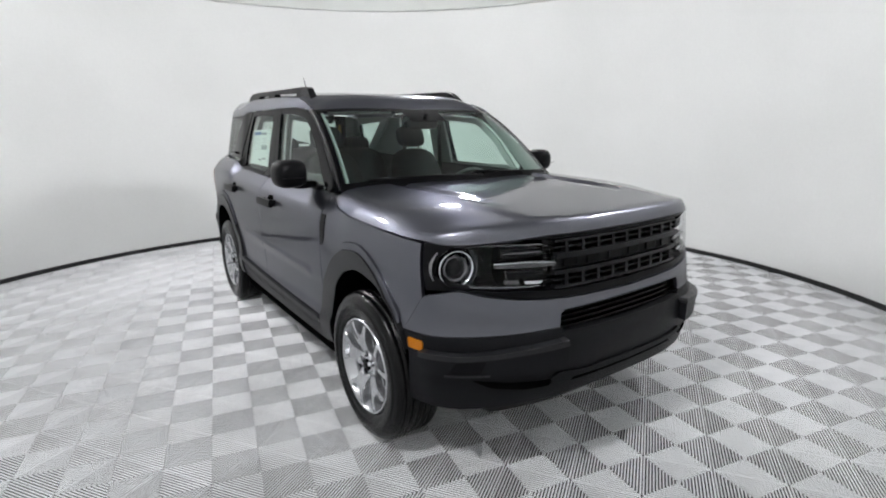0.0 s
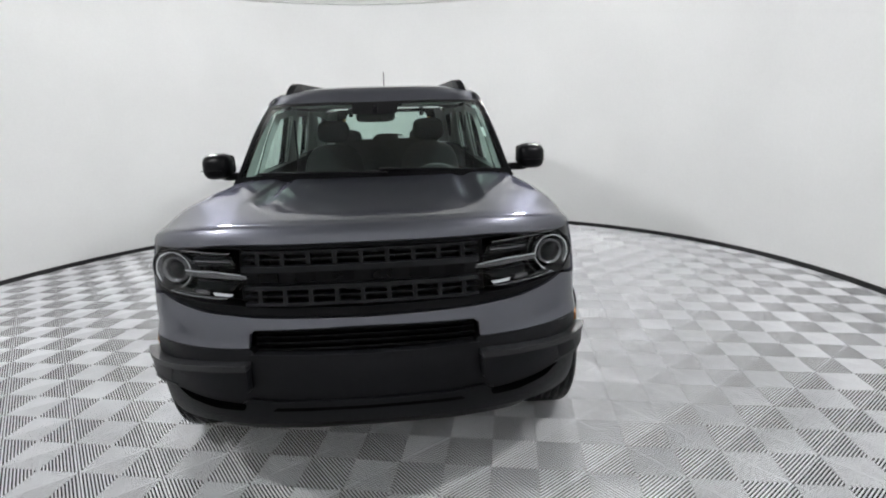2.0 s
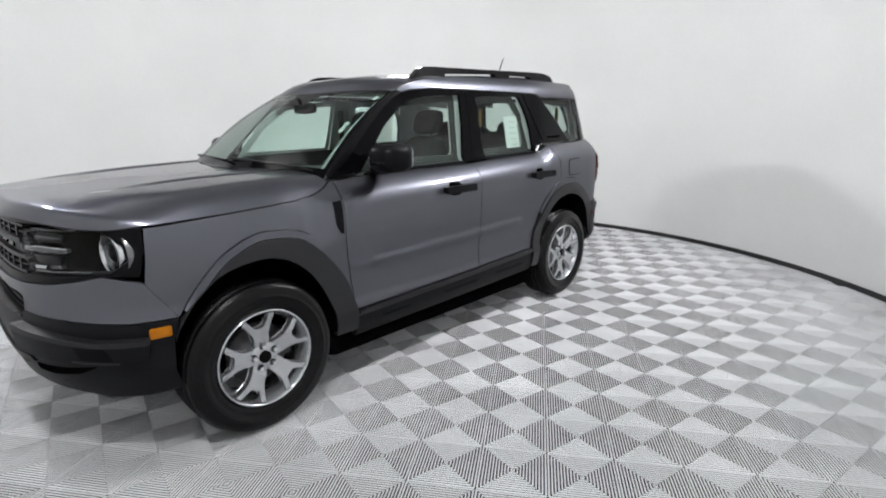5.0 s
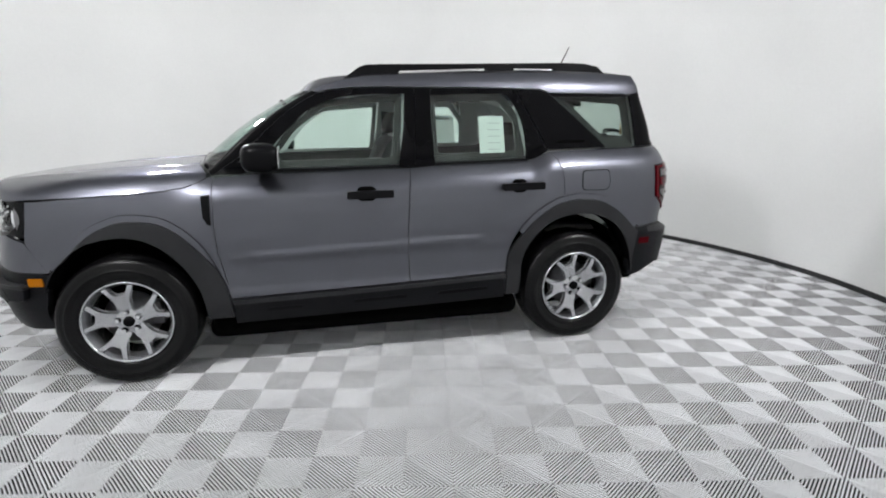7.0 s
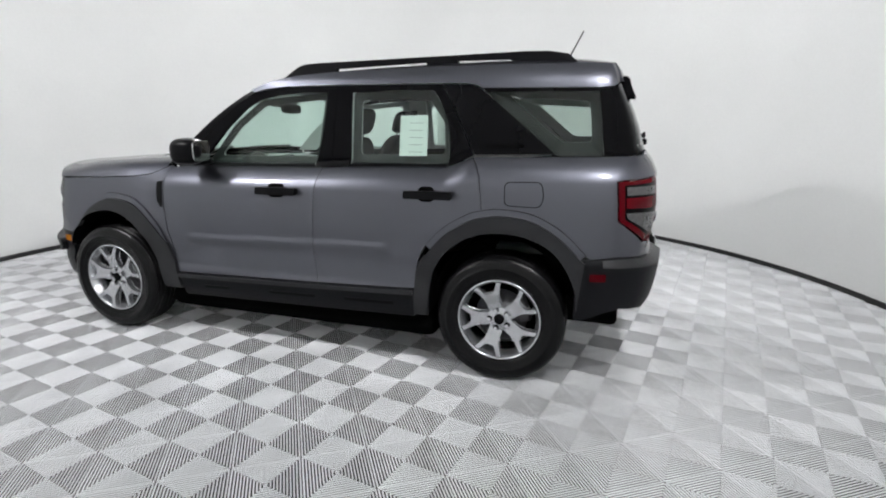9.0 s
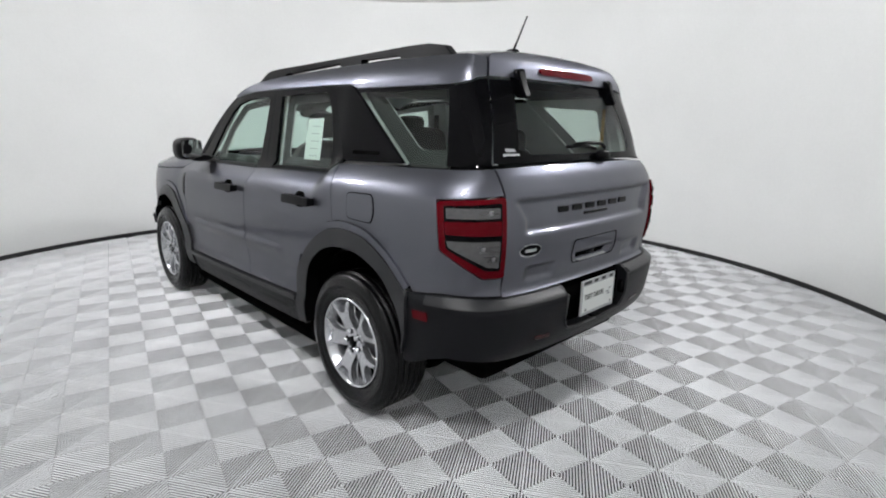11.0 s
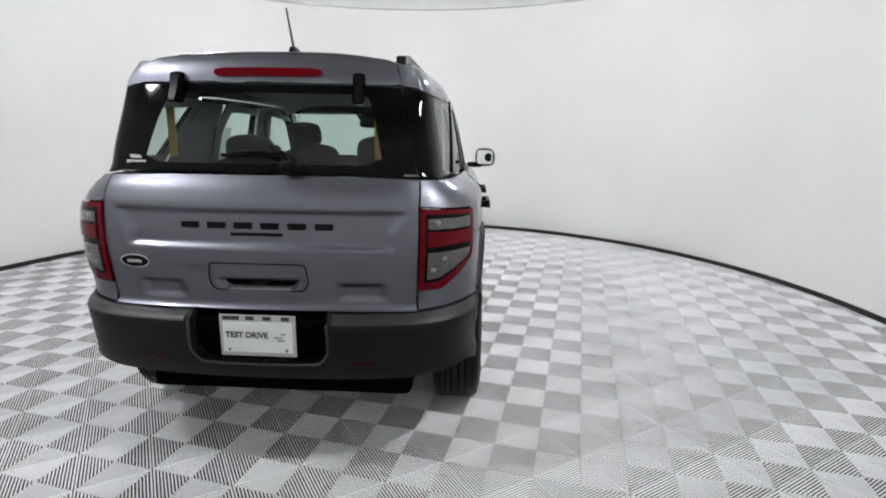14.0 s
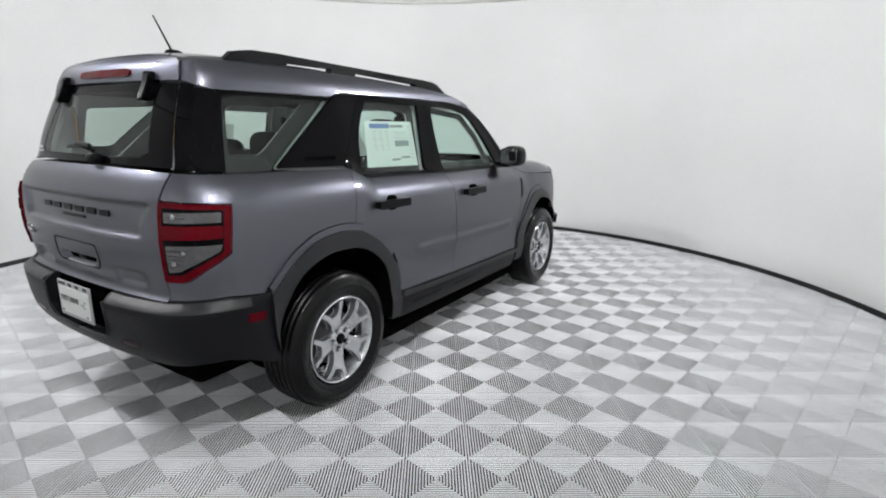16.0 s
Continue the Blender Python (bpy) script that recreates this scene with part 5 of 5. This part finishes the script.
dash = part("dashboard", blob((0, -0.80, 0.985), (0.74, 0.24, 0.17), 5, 20), DASH, car, "charcoal dashboard with screen")
part("instrument_hood", blob((0.37, -0.66, 1.13), (0.19, 0.12, 0.045), 3, 12), DASH, dash)
part("dash_screen", slab(-0.11, 0.11, -0.555, -0.535, 1.03, 1.17, 0.008), GLOSSB, dash, "black touch screen")
sw = Matrix.Translation((0.37, -0.46, 1.035)) @ pose(0, 0, 0, 0, 0, 90) @ pose(0, 0, 0, 0, -25, 0)
wheel_ob = part("steering_wheel", lathe([(0.016 * math.cos(a), 0.180 + 0.016 * math.sin(a)) for a in [2 * math.pi * i / 10 for i in range(11)]], 40, sw), DASH, car, "black steering wheel")
part("wheel_boss", blob((0, 0, 0), (0.035, 0.075, 0.06), 3, 10, sw), DASH, wheel_ob)
part("wheel_spoke", slab(-0.01, 0.01, -0.17, 0.17, -0.02, 0.02, 0.006, 2, sw), DASH, wheel_ob)


def seat(x, y, w=0.26):
    ob = part("seat", blob((x, y, 0.70), (w, 0.27, 0.10), 4, 14), CLOTH, car, "charcoal cloth seat with headrest")
    lean = lambda q: (q.x, q.y + 0.30 * (q.z - 0.75), q.z)
    part("backrest", blob((x, y + 0.27, 1.00), (w * 0.88, 0.085, 0.33), 3.2, 16, shear=lean), CLOTH, ob)
    part("headrest", blob((x, y + 0.27, 1.425), (0.122, 0.055, 0.085), 3.2, 14, shear=lean), CLOTH, ob)
    for dx in (-0.06, 0.06):
        part("headrest_post", tube([(x + dx, y + 0.44, 1.33), (x + dx, y + 0.47, 1.44)], 0.007, 6), STEEL, ob)
    return ob


seat(0.37, -0.18)
seat(-0.37, -0.18)
bench = part("rear_bench", blob((0, 0.78, 0.72), (0.62, 0.26, 0.10), 5, 16), CLOTH, car, "charcoal cloth rear bench with three headrests")
part("backrest", blob((0, 1.10, 1.02), (0.62, 0.085, 0.31), 5, 16, shear=lambda q: (q.x, q.y + 0.3 * (q.z - 0.75), q.z)), CLOTH, bench)
for x, z in ((-0.36, 1.345), (0, 1.30), (0.36, 1.345)):
    part("headrest", blob((x, 1.29, z), (0.13, 0.05, 0.085), 3, 12), CLOTH, bench)
part("cargo_floor", slab(-0.60, 0.60, 1.25, 2.02, 0.68, 0.72, 0.01), DASH, car)
for sg in (-1, 1):
    part("seat_belt", slab(sg * 0.45 - 0.018, sg * 0.45 + 0.018, 1.870, 1.874, 1.34, 1.545, 0.001, 1, None), BELT, car, "ochre seat belt strap", smooth=False)
    part("side_belt", slab(sg * 0.66 - 0.003, sg * 0.66 + 0.003, 0.26, 0.31, 0.8, 1.52, 0.001, 1, None), DASH, car, smooth=False)
cm = part("cabin_mirror", blob((0, -0.47, 1.515), (0.125, 0.02, 0.036), 3.4, 12), TRIM, car, "black inside mirror")
part("mirror_stalk", tube([(0, -0.47, 1.53), (0, -0.52, 1.575)], 0.012, 8), TRIM, cm)
for sg in (-1, 1):
    part("sun_visor", slab(sg * 0.36 - 0.19, sg * 0.36 + 0.19, -0.36, -0.18, 1.585, 1.60, 0.006, 2, None), PALE, car)

# ---- the floor: ribbed tiles laid askew to the car ----
TILE = 0.202 * math.sqrt(2)
TURN = radians(-11.8)
OFF_U, OFF_W = 0.0632, 0.0088
base = bmesh.new()
bmesh.ops.create_cone(base, cap_ends=True, segments=96, radius1=WALL_R + 0.05, radius2=WALL_R + 0.05, depth=0.05, matrix=pose(ax, ay, -0.040))
floor = tagged(part("floor", base, UNDER, None, "grey ribbed plastic floor tiles laid on a dark base", smooth=False), kind="structure")
RIBS, RIB_H = 11, 0.0038


def tile_faces():
    """Corner points and faces of one tile: ribs in four fans of concentric squares, on a dark base."""
    vs, fs = [], []
    pitch = TILE / 2 / RIBS
    round_top = ((-1.0, -1.0), (-0.94, -0.42), (-0.62, -0.10), (0.0, 0.0), (0.62, -0.10), (0.94, -0.42), (1.0, -1.0))
    for k in range(4):
        c, s = (1, 0, -1, 0)[k], (0, 1, 0, -1)[k]
        for i in range(RIBS):
            mid, half = (i + 0.5) * pitch, 0.255 * pitch
            if i == RIBS - 1:
                mid, half = (i + 0.535) * pitch, 0.280 * pitch
            n = len(vs)
            for e, z in round_top:
                r = mid + half * e
                vs += [(c * r - s * b, s * r + c * b, z * RIB_H) for b in (0.0008 - r, r - 0.0008)]
            fs += [(n + 2 * j, n + 2 * j + 2, n + 2 * j + 3, n + 2 * j + 1) for j in range(6)]
    return vs, fs


TV, TF = tile_faces()
tile_mesh = bpy.data.meshes.new("floor_tile")
tile_mesh.from_pydata(TV, [], TF)
tile_mesh.materials.append(RIB)
tile_mesh.shade_smooth()
u_ax, w_ax = Vector((math.cos(TURN), math.sin(TURN), 0)), Vector((-math.sin(TURN), math.cos(TURN), 0))
spots = []
for i in range(-26, 27):
    for j in range(-26, 27):
        if (i + j) % 2 == 0:
            q = u_ax * (OFF_U + 0.202 * i) + w_ax * (OFF_W + 0.202 * j)
            if math.hypot(q.x - ax, q.y - ay) < WALL_R + 0.12:
                spots.append(q)
# the ring that the camera passes nearest is built tile by tile
spots.sort(key=lambda q: (abs(math.hypot(q.x - ax, q.y - ay) - 2.75), q.x, q.y))
spin = Matrix.Rotation(TURN + math.pi / 4, 4, "Z")
for q in spots[:300]:
    ob = new("floor_tile", tile_mesh)
    ob.matrix_basis = Matrix.Translation(q) @ spin
    ob.parent = floor
vs, fs = [], []
for q in spots[300:]:
    n = len(vs)
    vs += [tuple(spin @ Vector(v) + q) for v in TV]
    fs += [tuple(n + k for k in f) for f in TF]
rest = bpy.data.meshes.new("floor_tiles")
rest.from_pydata(vs, [], fs)
rest.materials.append(RIB)
rest.shade_smooth()
ro = new("floor_tiles", rest)
ro.parent = floor
tagged(ro, kind="stuff")
